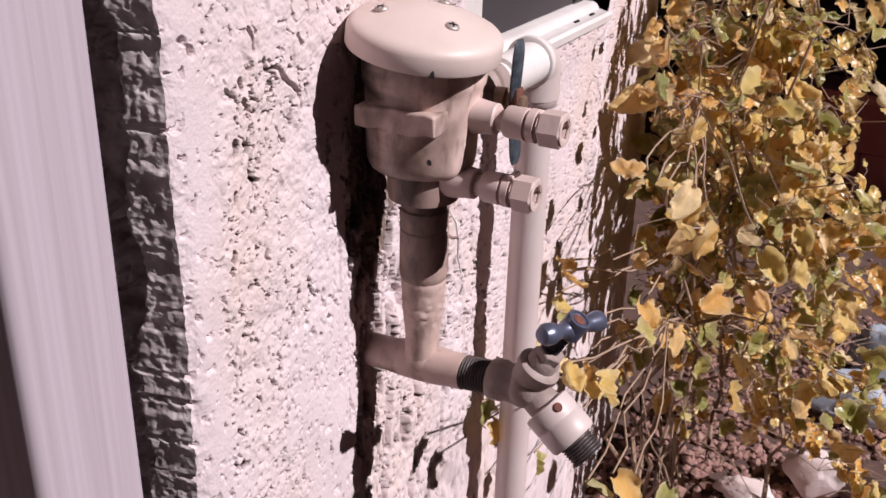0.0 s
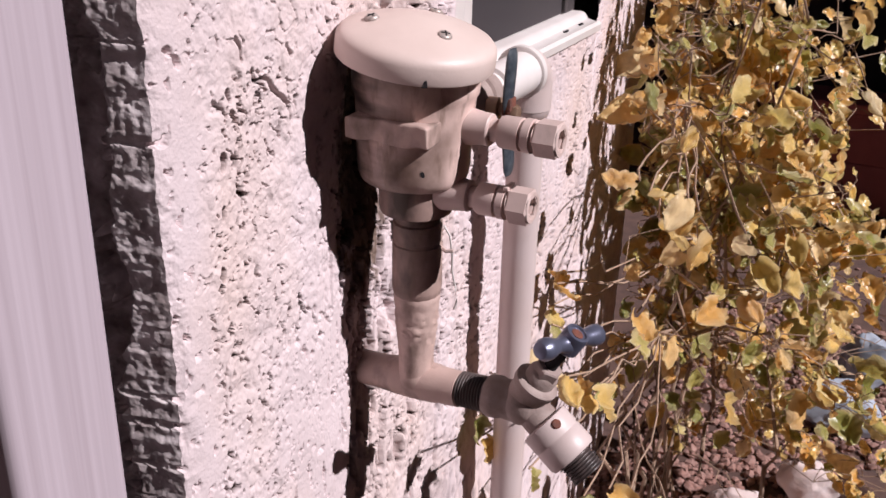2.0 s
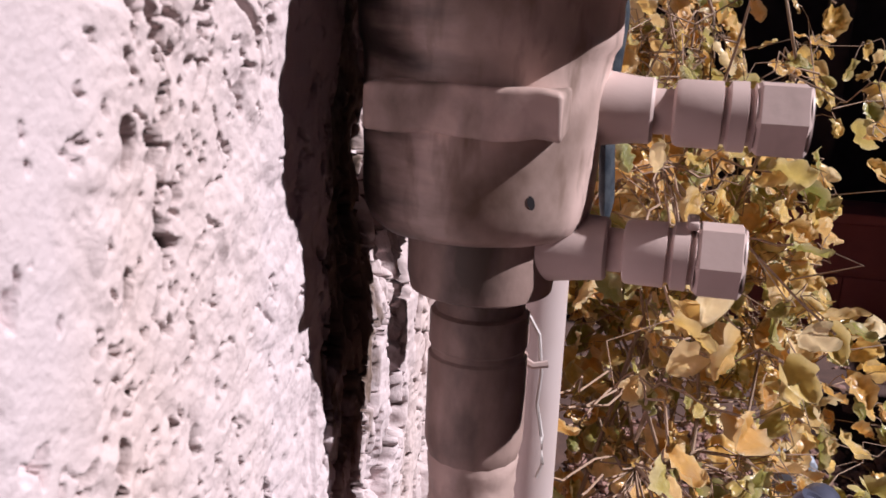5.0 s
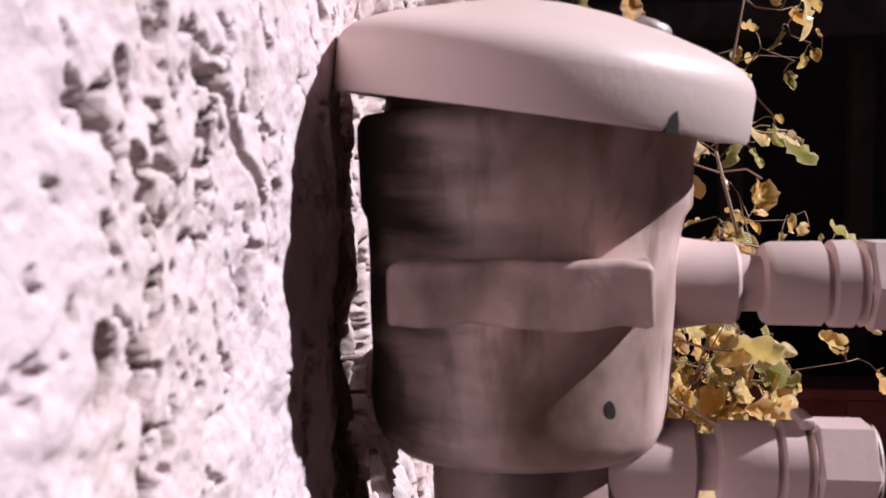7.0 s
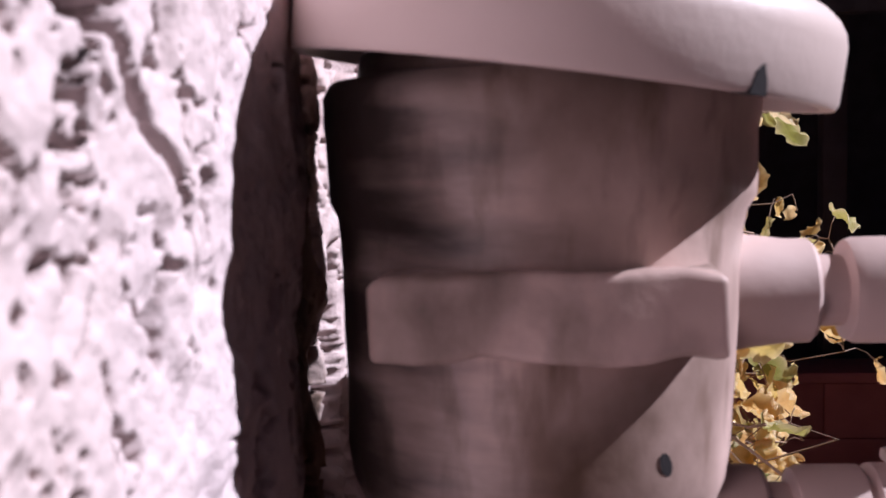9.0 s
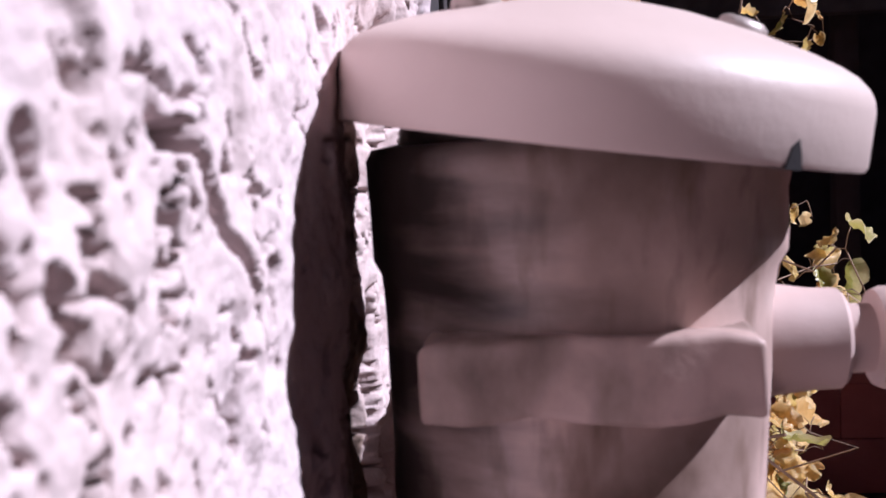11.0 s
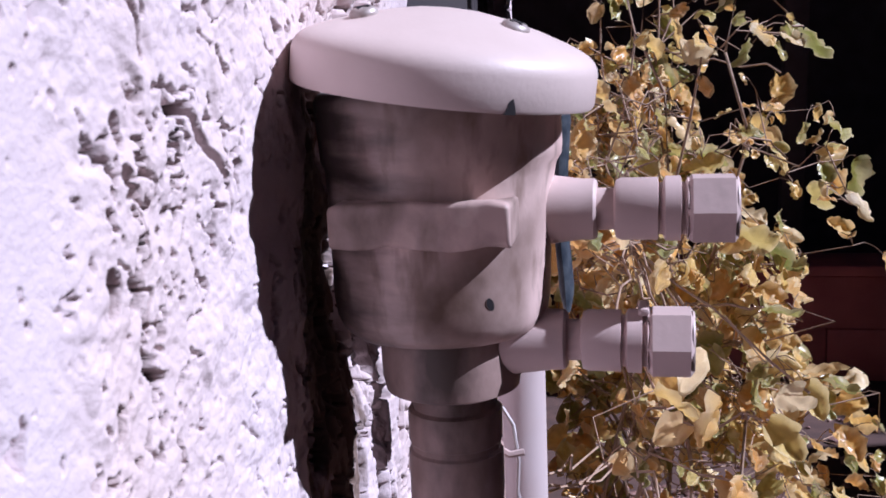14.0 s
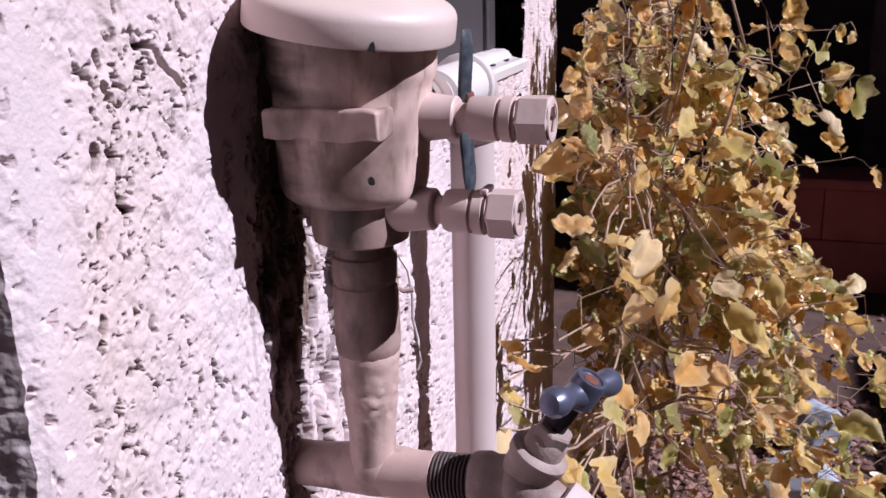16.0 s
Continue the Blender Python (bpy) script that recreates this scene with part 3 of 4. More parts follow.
# ---- ground ----
gx = np.concatenate([[-60, -20, -8], np.linspace(-3, 4, 90), [8, 20, 60]])
gy = np.concatenate([[-60, -20, -8], np.linspace(-3, 4, 90), [8, 20, 60]])
GX, GY = np.meshgrid(gx, gy, indexing="ij")
GZ = GROUND + 0.03 * (fbm(GX / 0.4, GY / 0.4, 131, 3) - 0.5) * step(6, 3, np.abs(GX)) * step(6, 3, np.abs(GY))
ground = grid_object("ground", np.stack([GX, GY, GZ], -1), np.ones((len(gx) - 1, len(gy) - 1), bool), len(gx), len(gy), EARTH)
tagged(ground, "reddish brown earth with lava gravel", "ground", kind="structure")


def ground_at(x, y):
    return float(GROUND + 0.03 * (fbm(np.array([x / 0.4]), np.array([y / 0.4]), 131, 3)[0] - 0.5))


# ---- anti-siphon valve ----
AX, AY = 0.0490, 0.001
valve = thing("vacuum_breaker_valve", "tan painted anti-siphon valve with round cap and two test cocks", "valve", at=(AX, AY, 0.8965))
Z0 = 0.8965


def local(x, y, z):
    """A place of the world in the valve's own measure."""
    return Vector((x - AX, y - AY, z - Z0))


prof = [(0.0, 0.0288), (0.0268, 0.0288), (0.0318, 0.0302), (0.0352, 0.0330), (0.0372, 0.0375), (0.0379, 0.044), (0.0383, 0.057), (0.0388, 0.070), (0.0391, 0.082),
        (0.0394, 0.0885), (0.0398, 0.0920), (0.0414, 0.0950), (0.0418, 0.099), (0.0421, 0.108), (0.0426, 0.1110), (0.0428, 0.1165), (0.0414, 0.1190), (0.0360, 0.1200), (0.0350, 0.1250), (0.0, 0.1250)]
bm = lathe(prof, 72, wobble=0.0007)
for v in bm.verts:
    # a little wider along the wall, and leaning to it at the foot
    k = max(0.0, min(1.0, (v.co.z - 0.05) / 0.05))
    v.co.x = v.co.x * (1.075 - 0.010 * k) - 0.0026 + 0.0014 * k
body = part("valve_body", bm, CASTPAINT, valve, "tan painted cast body stained with grime, wall side darkened as shade")
part("base_collar", lathe([(0.0, 0.0065), (0.0225, 0.0065), (0.0256, 0.0080), (0.0266, 0.0135), (0.0268, 0.030), (0.0, 0.0305)], 56, wobble=0.0004), SHADEDIRTPAINT, valve)
# flat lug across the front
bm = block((0.0615, 0.034, 0.0152), Matrix.Translation(local(0.0486, -0.0266, 0.9722)), 0.0020, seg=4)
bmesh.ops.subdivide_edges(bm, edges=[e for e in bm.edges if e.calc_length() > 0.02], cuts=9, use_grid_fill=True)
for v in bm.verts:
    v.co += Vector((0.0006, 0.0013, 0.0016)) * noise.noise(v.co * 75) + Vector((0.0, 0.0005, 0.0006)) * noise.noise(v.co * 240)
part("front_lug", bm, WORNPAINT, valve)
bm = lathe([(0.0, 0), (0.0025, 0.0), (0.0032, 0.0012), (0.0, 0.0012)], 12, axis(local(0.0697, -0.0300, 0.9430), (0.54, -0.84, 0)) @ pose(0, 0, 0, 0, 0, 18) @ Matrix.Diagonal((0.42, 0.75, 0.3, 1)))
part("drain_hole", bm, DARK, valve, "dark chipped hole")

# cap, leaning a little away from the wall
capm = Matrix.Translation(local(0.0512, -0.0077, 1.0148)) @ pose(0, 0, 0, 2.6, 8.4, 0)
prof = [(0.0, 0.005), (0.048, 0.005), (0.0505, 0.0), (0.0532, 0.0), (0.0538, 0.0012), (0.0537, 0.0112), (0.0532, 0.0134), (0.0520, 0.0154), (0.0500, 0.0172), (0.0470, 0.0188), (0.042, 0.0208), (0.032, 0.0240), (0.020, 0.0270), (0.010, 0.0287), (0.0, 0.0292)]
cap = part("cap", lathe(prof, 96, capm), CAPPAINT, valve, "smooth pale tan domed cap")
# Near-black ring stands in for the shade under the cap.
part("cap_shade_ring", lathe([(0.0360, 0.0046), (0.0470, 0.0046), (0.0474, 0.0040), (0.0360, 0.0036)], 64, capm, close=False), DARK, cap, "dark ring painting the shade under the cap")
for ang, rr in ((96, 0.030), (216, 0.031), (334, 0.028)):
    a = radians(ang)
    zz = 0.0240
    sm = capm @ Matrix.Translation((rr * math.cos(a), rr * math.sin(a), zz)) @ pose(0, 0, 0, 0, 0, ang) @ pose(0, 0, 0, 0, 16, 0)
    screw = part("cap_screw", lathe([(0.0, -0.002), (0.0046, -0.002), (0.0050, 0.0008), (0.0046, 0.0020), (0.0034, 0.0028), (0.0, 0.0031)], 20, sm), STEEL, cap, "worn steel screw")
    bm = block((0.0058, 0.0010, 0.0008), sm @ pose(0, 0, 0.0028, 0, 0, ang), 0)
    block((0.0010, 0.0058, 0.0008), sm @ pose(0, 0, 0.0028, 0, 0, ang), 0, bm)
    part("slot", bm, DARK, screw, smooth=False)
a = radians(-55)
bm = bmesh.new()
nm = capm @ pose(0.0537 * math.cos(a), 0.0537 * math.sin(a), 0.0, 0, 0, -55)
v = [bm.verts.new(nm @ Vector(p)) for p in ((0.0004, -0.0019, -0.0002), (0.0004, 0.0019, -0.0002), (0.0003, 0.0016, 0.0022), (0.0002, 0.0007, 0.0048), (0.0003, -0.0008, 0.0036))]
w = [bm.verts.new(q.co - nm.to_3x3() @ Vector((0.004, 0, 0))) for q in v]
bm.faces.new(v)
for i in range(5):
    bm.faces.new((v[i], w[i], w[(i + 1) % 5], v[(i + 1) % 5]))
part("rim_notch", bm, DARK, cap, "dark notch in the rim", smooth=False)


def test_cock(z, x_boss, x_start, x_end, y):
    """A small valve that points away from the wall, with its boss on the body."""
    m = axis(local(0.045, y, z), (1, 0, 0))
    b = x_boss - 0.045
    part("boss", lathe([(0.0138, 0.0), (0.0131, b - 0.020), (0.0112, b - 0.006), (0.0110, b - 0.001), (0.0101, b)], 36, m, wobble=0.0003), PAINT, valve)
    s, e = x_start - 0.045, x_end - 0.045
    L = e - s
    cock = part("test_cock", lathe([(0.0077, b - 0.001), (0.0075, s), (0.0105, s + 0.0008), (0.0112, s + 0.0025), (0.0113, s + L * 0.36), (0.0094, s + L * 0.368), (0.0094, s + L * 0.398),
                                    (0.0116, s + L * 0.42), (0.0117, s + L * 0.545), (0.0094, s + L * 0.553), (0.0094, s + L * 0.585), (0.0115, s + L * 0.60), (0.0099, s + L * 0.62)], 36, m), PAINT, valve, "tan painted test cock")
    r = 0.0131
    hx = lathe([(r * 0.88, s + L * 0.60), (r, s + L * 0.64), (r, e - 0.0012), (r * 0.86, e), (0.0077, e), (0.0073, e - 0.001), (0.0077, e - 0.002), (0.0070, e - 0.003), (0.0073, e - 0.012), (0.0, e - 0.012)], 6, m, close=False)
    part("hex_end", hx, PAINT, cock)
    part("end_face", lathe([(0.0112, e - 0.0004), (0.0108, e + 0.0003), (0.0082, e + 0.0004), (0.0078, e - 0.0006)], 36, m, close=False), PAINT, cock)
    ridges = [(0.0070 + 0.0006 * (k % 2), e - 0.0006 - 0.0009 * k) for k in range(12)]
    part("bore", lathe([(0.0079, e)] + ridges + [(0.0, e - 0.012)], 36, m, close=False), SHADEDIRTPAINT, cock, "dark threaded bore")
    return cock


test_cock(0.9705, 0.1045, 0.1105, 0.1535, 0.004)
low = test_cock(0.9230, 0.0935, 0.0985, 0.1385, -0.002)
bm = block((0.004, 0.014, 0.003), Matrix.Translation(local(0.121, -0.002, 0.9352)), 0.001)
part("slot_screw", bm, PAINT, low)

# ---- feed pipe with tee ----
feed = thing("supply_tee", "tan painted threaded pipe tee under the valve", "pipe", at=(AX, 0.0035, 0.765))


def lf(x, y, z):
    return Vector((x - AX, y - 0.0035, z - 0.765))


zb = 0.765
part("adapter", lathe([(0.0160, 0.9035 - zb), (0.0165, 0.899 - zb), (0.0165, 0.895 - zb), (0.0183, 0.894 - zb), (0.0184, 0.8815 - zb), (0.0176, 0.8805 - zb), (0.0176, 0.8785 - zb), (0.0186, 0.8775 - zb),
                       (0.0187, 0.843 - zb), (0.0176, 0.838 - zb), (0.0162, 0.836 - zb)][::-1], 16, pose(0, 0, 0, 0, 0, 12)), SHADEDIRTPAINT, feed, "adapter collar darkened by soil and painted shade")
bm = lathe([(0.0150, 0.842 - zb), (0.0174, 0.836 - zb)] + [(0.0172 - 0.0038 * (k / 22) ** 0.8, (0.833 - 0.0022 * k) - zb) for k in range(23)] + [(0.0134, 0.765 - zb)], 60)
for v in bm.verts:
    k = math.exp(-((v.co.z - 0.047) / 0.016) ** 2)
    d = Vector((v.co.x, v.co.y, 0)).normalized()
    f1 = noise.noise(Vector((v.co.x * 110, v.co.y * 110, v.co.z * 190 + v.co.x * 60)))
    f2 = noise.noise(Vector((v.co.x * 260, v.co.y * 260, v.co.z * 420)))
    v.co += d * (0.0022 * k * abs(f1) + 0.0010 * k * f2 + 0.0002 * f2)
bmesh.ops.recalc_face_normals(bm, faces=bm.faces)
part("riser", bm, WORNPAINT, feed, "tape wrapped tan riser")
arm0, arm1 = lf(-0.012, 0.010, 0.7555), lf(0.0885, 0.0035, 0.7640)
way = arm1 - arm0
part("cross_arm", lathe([(0.0135, 0), (0.0138, 0.03), (0.0150, 0.045), (0.0156, 0.060), (0.0152, 0.078), (0.0142, 0.084), (0.0138, way.length - 0.001), (0.0120, way.length)], 44, axis(arm0, way), wobble=0.0004), WORNPAINT, feed)
bm = bmesh.new()
bmesh.ops.create_uvsphere(bm, u_segments=24, v_segments=14, radius=0.0162, matrix=Matrix.Translation(lf(0.050, 0.0055, 0.7645)))
part("tee_joint", bm, WORNPAINT, feed)

# ---- hose tap ----
bibb = thing("hose_tap", "dusty brass hose tap with a dark metal tee handle", "tap", at=(0.136, 0.0035, 0.768))


def lb(x, y, z):
    return Vector((x - 0.136, y - 0.0035, z - 0.768))


part("inlet_thread", threaded(0.0137, 0.025, 0.0023, axis(lb(0.0875, 0.0035, 0.7645), (1, 0, 0.06))), THREAD, bibb, "dark worn pipe thread")
bm = lathe([(0.0150, 0.0), (0.0160, 0.002), (0.0162, 0.010), (0.0148, 0.014), (0.0155, 0.022), (0.0150, 0.032), (0.0, 0.040)], 40, axis(lb(0.110, 0.0035, 0.766), (1, 0, 0.05)))
bmesh.ops.create_uvsphere(bm, u_segments=28, v_segments=16, radius=0.0172, matrix=Matrix.Translation(lb(0.139, 0.0035, 0.768)))
for v in bm.verts:
    v.co += v.co.normalized() * 0.0006 * noise.noise(v.co * 130) if v.co.length > 0 else Vector()
tap_body = part("tap_body", bm, DUSTY, bibb)
up = Vector((0.50, 0.0, 0.86)).normalized()
stem0 = lb(0.138, 0.0035, 0.770)
bonnet = part("bonnet", lathe([(0.0145, 0.004), (0.0152, 0.014), (0.0168, 0.016), (0.0170, 0.021), (0.0150, 0.0225), (0.0118, 0.0235), (0.0118, 0.030), (0.0095, 0.033)], 40, axis(stem0, up)), DUSTY, bibb)
hexagon(0.019, 0.010, axis(stem0 + up * 0.029, up), bm := bmesh.new())
part("packing_nut", bm, DUSTY, bonnet)
part("stem", lathe([(0.0048, 0.036), (0.0048, 0.062)], 20, axis(stem0, up)), DARK, bonnet)
hub = stem0 + up * 0.0655
along = (lb(0.183, 0.030, 0.838) - lb(0.152, -0.020, 0.822))
along = (along - up * along.dot(up)).normalized()
hm = axis(hub, along)
prof = [(0.0, -0.0320), (0.0058, -0.0300), (0.0082, -0.0262), (0.0080, -0.0215), (0.0060, -0.0160), (0.0052, -0.0125), (0.0060, -0.0088), (0.0080, -0.004), (0.0080, 0.004), (0.0060, 0.0088), (0.0052, 0.0125), (0.0062, 0.0165), (0.0078, 0.0225), (0.0080, 0.0275), (0.0056, 0.0305), (0.0, 0.0320)]
handle = part("tee_handle", lathe([(r_, z_ * 1.16) for r_, z_ in prof], 36, hm), GUNMETAL, bibb, "blue-grey metal tee handle")
part("hub", lathe([(0.0072, -0.008), (0.0092, -0.006), (0.0094, 0.0070), (0.0086, 0.0100), (0.0068, 0.0102), (0.0062, 0.0090), (0.0, 0.0088)], 36, axis(hub, up)), GUNMETAL, handle)
part("handle_screw", lathe([(0.0044, 0.0080), (0.0045, 0.0093), (0.0030, 0.0098), (0.0, 0.0098)], 20, axis(hub, up)), RUST, handle, "dark rusty sunken centre screw")
down = Vector((0.80, -0.10, -0.58)).normalized()
out0 = lb(0.140, 0.0035, 0.768)
part("spout", lathe([(0.0130, 0.006), (0.0135, 0.022), (0.0120, 0.026)], 36, axis(out0, down)), DUSTY, bibb)
vb = part("hose_vacuum_breaker", lathe([(0.0165, 0.0195), (0.0190, 0.0205), (0.0194, 0.0225), (0.0194, 0.0335), (0.0190, 0.0342), (0.0190, 0.0352), (0.0195, 0.0360), (0.0195, 0.0500), (0.0180, 0.0525), (0.0130, 0.0530)], 56, axis(out0, down)), PVC, bibb, "pale collar on the spout")
part("outlet_thread", threaded(0.0136, 0.0145, 0.0024, axis(out0 + down * 0.0525, down), bore=0.0105), THREAD, bibb, "dark hose thread")
side = (Vector((0.44, -0.56, 0.70)) - down * Vector((0.44, -0.56, 0.70)).dot(down)).normalized()
part("break_screw", lathe([(0.0036, 0.0180), (0.0036, 0.0199), (0.0028, 0.0206), (0.0, 0.0206)], 16, axis(out0 + down * 0.0262, side)), RUST, vb, "red rusty set screw")

# ---- ball valve behind ----
ball = thing("shutoff_valve", "brass ball valve with a blue coated lever turned upright", "valve", at=(0.045, 0.085, 0.962))
yb = axis((0, -0.045, 0), (0, 1, 0))
part("valve_body", lathe([(0.0135, 0.0), (0.0135, 0.012), (0.0185, 0.013), (0.0185, 0.024), (0.0160, 0.026), (0.0215, 0.034), (0.0225, 0.045), (0.0210, 0.056), (0.0165, 0.064), (0.0190, 0.066), (0.0190, 0.080), (0.0140, 0.082)], 32, yb), DUSTY, ball)
part("outlet_pipe", lathe([(0.0145, 0.080), (0.0145, 0.094), (0.0180, 0.095), (0.0184, 0.097), (0.0184, 0.165)], 40, yb), WHITEPVC, ball, "white plastic adapter")
part("stem", lathe([(0.0085, 0.016), (0.0085, 0.030), (0.0050, 0.031), (0.0050, 0.044)], 20, axis((0, 0, 0), (1, 0, 0))), BRASS, ball)
bm = bmesh.new()
N = 26
pts = [Vector((0.0405 + 0.0012 * math.cos(i / (N - 1) * math.pi * 2), -0.009 + 0.004 * i / (N - 1), 0.048 - 0.097 * i / (N - 1))) for i in range(N)]
rings = []
for i, p in enumerate(pts):
    u = i / (N - 1)
    wdt = 0.0084 * (1 - 0.25 * math.exp(-((u - 0.5) / 0.12) ** 2)) * min(1, 0.72 + 8 * min(u, 1 - u))
    thk = 0.0034 * min(1, 0.4 + 6 * min(u, 1 - u))
    rings.append([bm.verts.new(p + Vector((thk * math.cos(k * math.pi / 6), wdt * math.sin(k * math.pi / 6), 0))) for k in range(12)])
for a_, b_ in zip(rings, rings[1:]):
    for k in range(12):
        bm.faces.new((a_[k], b_[k], b_[(k + 1) % 12], a_[(k + 1) % 12]))
bm.faces.new(rings[0])
bm.faces.new(list(reversed(rings[-1])))
bmesh.ops.recalc_face_normals(bm, faces=bm.faces)
lever = part("lever", bm, BLUE, ball, "chipped blue vinyl coated lever")
part("lever_plate", block((0.0075, 0.0125, 0.022), Matrix.Translation((0.0404, -0.007, 0.001)), 0.002), RUST, lever, "rusted bare lever centre")
part("lever_nut", hexagon(0.0105, 0.006, axis((0.0425, -0.007, 0), (1, 0, 0))), BRASS, lever)

# ---- plastic riser ----
riser = thing("pvc_riser", "pale painted plastic pipe that turns down from an elbow", "pipe", at=(0.0430, 0.2250, 0.962))
part("pipe", lathe([(0.0166, GROUND - 0.962 - 0.03), (0.0166, -0.012)], 56), PVC, riser)
bm = bmesh.new()
arc = [Vector((0, -0.022, 0))] + [Vector((0, -0.016 + 0.016 * math.sin(t_ * math.pi / 2 / 8), -0.016 + 0.016 * math.cos(t_ * math.pi / 2 / 8))) for t_ in range(9)] + [Vector((0, 0, -0.036))]
tube(arc, [0.0212] * len(arc), 40, bm)
elbow = part("elbow", bm, PVC, riser, "smooth plastic elbow")
part("elbow_rim", lathe([(0.0212, 0.0), (0.0228, 0.001), (0.0228, 0.008), (0.0212, 0.0092)], 44, axis((0, -0.0232, 0), (0, 1, 0))), WHITEPVC, elbow)
part("elbow_collar", lathe([(0.0168, -0.044), (0.0190, -0.0420), (0.0208, -0.036), (0.0212, -0.030)], 44), PVC, elbow)

# ---- tie wire by the tee ----
wire = thing("tie_wire", "thin bent tie wire hanging by the pipe", "wire", at=(0.066, 0.012, 0.885))
pts = [Vector((0.0, 0.0, 0.006)), Vector((0.004, 0.002, -0.002)), Vector((0.0055, 0.004, -0.018)), Vector((0.0045, 0.006, -0.032)), Vector((0.007, 0.008, -0.046)), Vector((0.008, 0.008, -0.058)), Vector((0.006, 0.008, -0.064))]
part("strand", tube(pts, 0.0008, 6), WHITEPVC, wire)
part("twist", tube([Vector((-0.004, 0, -0.010)), Vector((0.003, -0.002, -0.013)), Vector((0.0085, -0.001, -0.012))], 0.0014, 6), PAINT, wire)

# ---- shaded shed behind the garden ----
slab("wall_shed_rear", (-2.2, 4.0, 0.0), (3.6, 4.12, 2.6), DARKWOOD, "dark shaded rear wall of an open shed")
# Unseen sides and roof, added to keep the shed in shade.
slab("wall_shed_side_added_1", (3.5, 2.3, 0.0), (3.6, 4.0, 2.6), DARKWOOD, "unseen dark side wall added to shade the shed")
slab("wall_shed_side_added_2", (-2.2, 2.3, 0.0), (-2.1, 4.0, 2.6), DARKWOOD, "unseen dark side wall added to shade the shed")
slab("roof_shed_added", (-2.3, 2.5, 2.45), (3.9, 4.2, 2.55), DARKWOOD, "unseen flat dark roof added to shade the shed", "roof")
# Unseen overhang and fences, added to hold skylight off the shaded parts.
slab("eave_added", (-0.3, -4.0, 2.70), (1.72, 1.25, 2.78), DARKWOOD, "unseen roof overhang added to hold back skylight", "roof")
slab("wall_fence_added", (3.2, -4.0, 0.0), (3.26, 2.2, 2.45), DARKWOOD, "unseen tall dark fence added to block low sky", "fence")
slab("wall_yard_added", (-0.3, -4.1, 0.0), (3.26, -4.0, 2.0), DARKWOOD, "unseen dark fence added to close the yard", "fence")
slab("trim_shed", (-2.1, 2.72, 1.42), (3.5, 2.79, 1.52), material("grey_timber", (0.16, 0.135, 0.14), 0.85, other=(0.10, 0.085, 0.09), scale=15, grain=0.4, grain_scale=150), "grey timber rail across the open shed", "rail")
for px in (0.55, 0.93):
    sp = thing("shed_post", "dark slim timber post in the shed", "post", "shed posts", at=(px, 2.85, GROUND))
    part("timber", block((0.07, 0.07, 2.35), Matrix.Translation((0, 0, 1.175)), 0.006), DARKWOOD, sp)
planter = thing("planter_wall", "low red painted block wall in the shade", "low wall", at=(1.2, 2.55, GROUND))
for row in range(2):
    for k in range(7):
        L = 0.3995
        bm = block((L, 0.16, 0.148), Matrix.Translation((-1.2 + k * 0.402 + row * 0.2, 0, 0.0775 + row * 0.151)), 0.002)
        part("brick", bm, TERRACOTTA, planter)
part("coping", block((2.95, 0.2, 0.03), Matrix.Translation((0.1, 0, 0.322)), 0.006), TERRACOTTA, planter)

# ---- stones ----
def stone(name, at, size, mat, label, seed, group="", flat=1.0):
    bm = bmesh.new()
    bmesh.ops.create_icosphere(bm, subdivisions=4, radius=1.0)
    off = Vector((seed * 3.1, seed * 1.7, seed * 5.3))
    for v in bm.verts:
        d = v.co.normalized()
        k = 1 + 0.35 * noise.noise(d * 1.3 + off) + 0.12 * noise.noise(d * 4 + off)
        c = d * k
        for n in (Vector((0.9, 0.2, 0.4)), Vector((-0.6, 0.7, 0.3)), Vector((-0.3, -0.8, 0.5)), Vector((0.1, 0.1, 1)), Vector((0.5, -0.8, -0.1))):
            n = n.normalized()
            over = c.dot(n) - 0.80
            if over > 0:
                c -= n * over * 0.85
        v.co = Vector((c.x * size[0], c.y * size[1], c.z * size[2])) + d * 0.0015 * noise.noise(d * 22 + off)
    low = min(v.co.z for v in bm.verts)
    ob = part(name, bm, mat)
    ob.location = (at[0], at[1], ground_at(at[0], at[1]) - low - size[2] * 0.25)
    return tagged(ob, label, "rock", group)


stone("rock", (0.318, 0.95), (0.052, 0.046, 0.042), ROCK, "pale pink chunky garden rock", 1, "garden rocks")
stone("rock", (0.225, 0.86), (0.050, 0.030, 0.024), ROCK, "flat pale pink garden rock", 2, "garden rocks")
stone("rock", (0.405, 0.97), (0.055, 0.050, 0.034), EARTH, "brown rough garden rock on gravel", 3, "garden rocks")
stone("rock", (0.335, 1.22), (0.085, 0.07, 0.050), BLUESTONE, "blue-grey weathered garden rock", 4, "garden rocks")
stone("rock", (0.375, 1.42), (0.06, 0.055, 0.06), BLUESTONE, "blue-grey weathered garden rock", 5, "garden rocks")

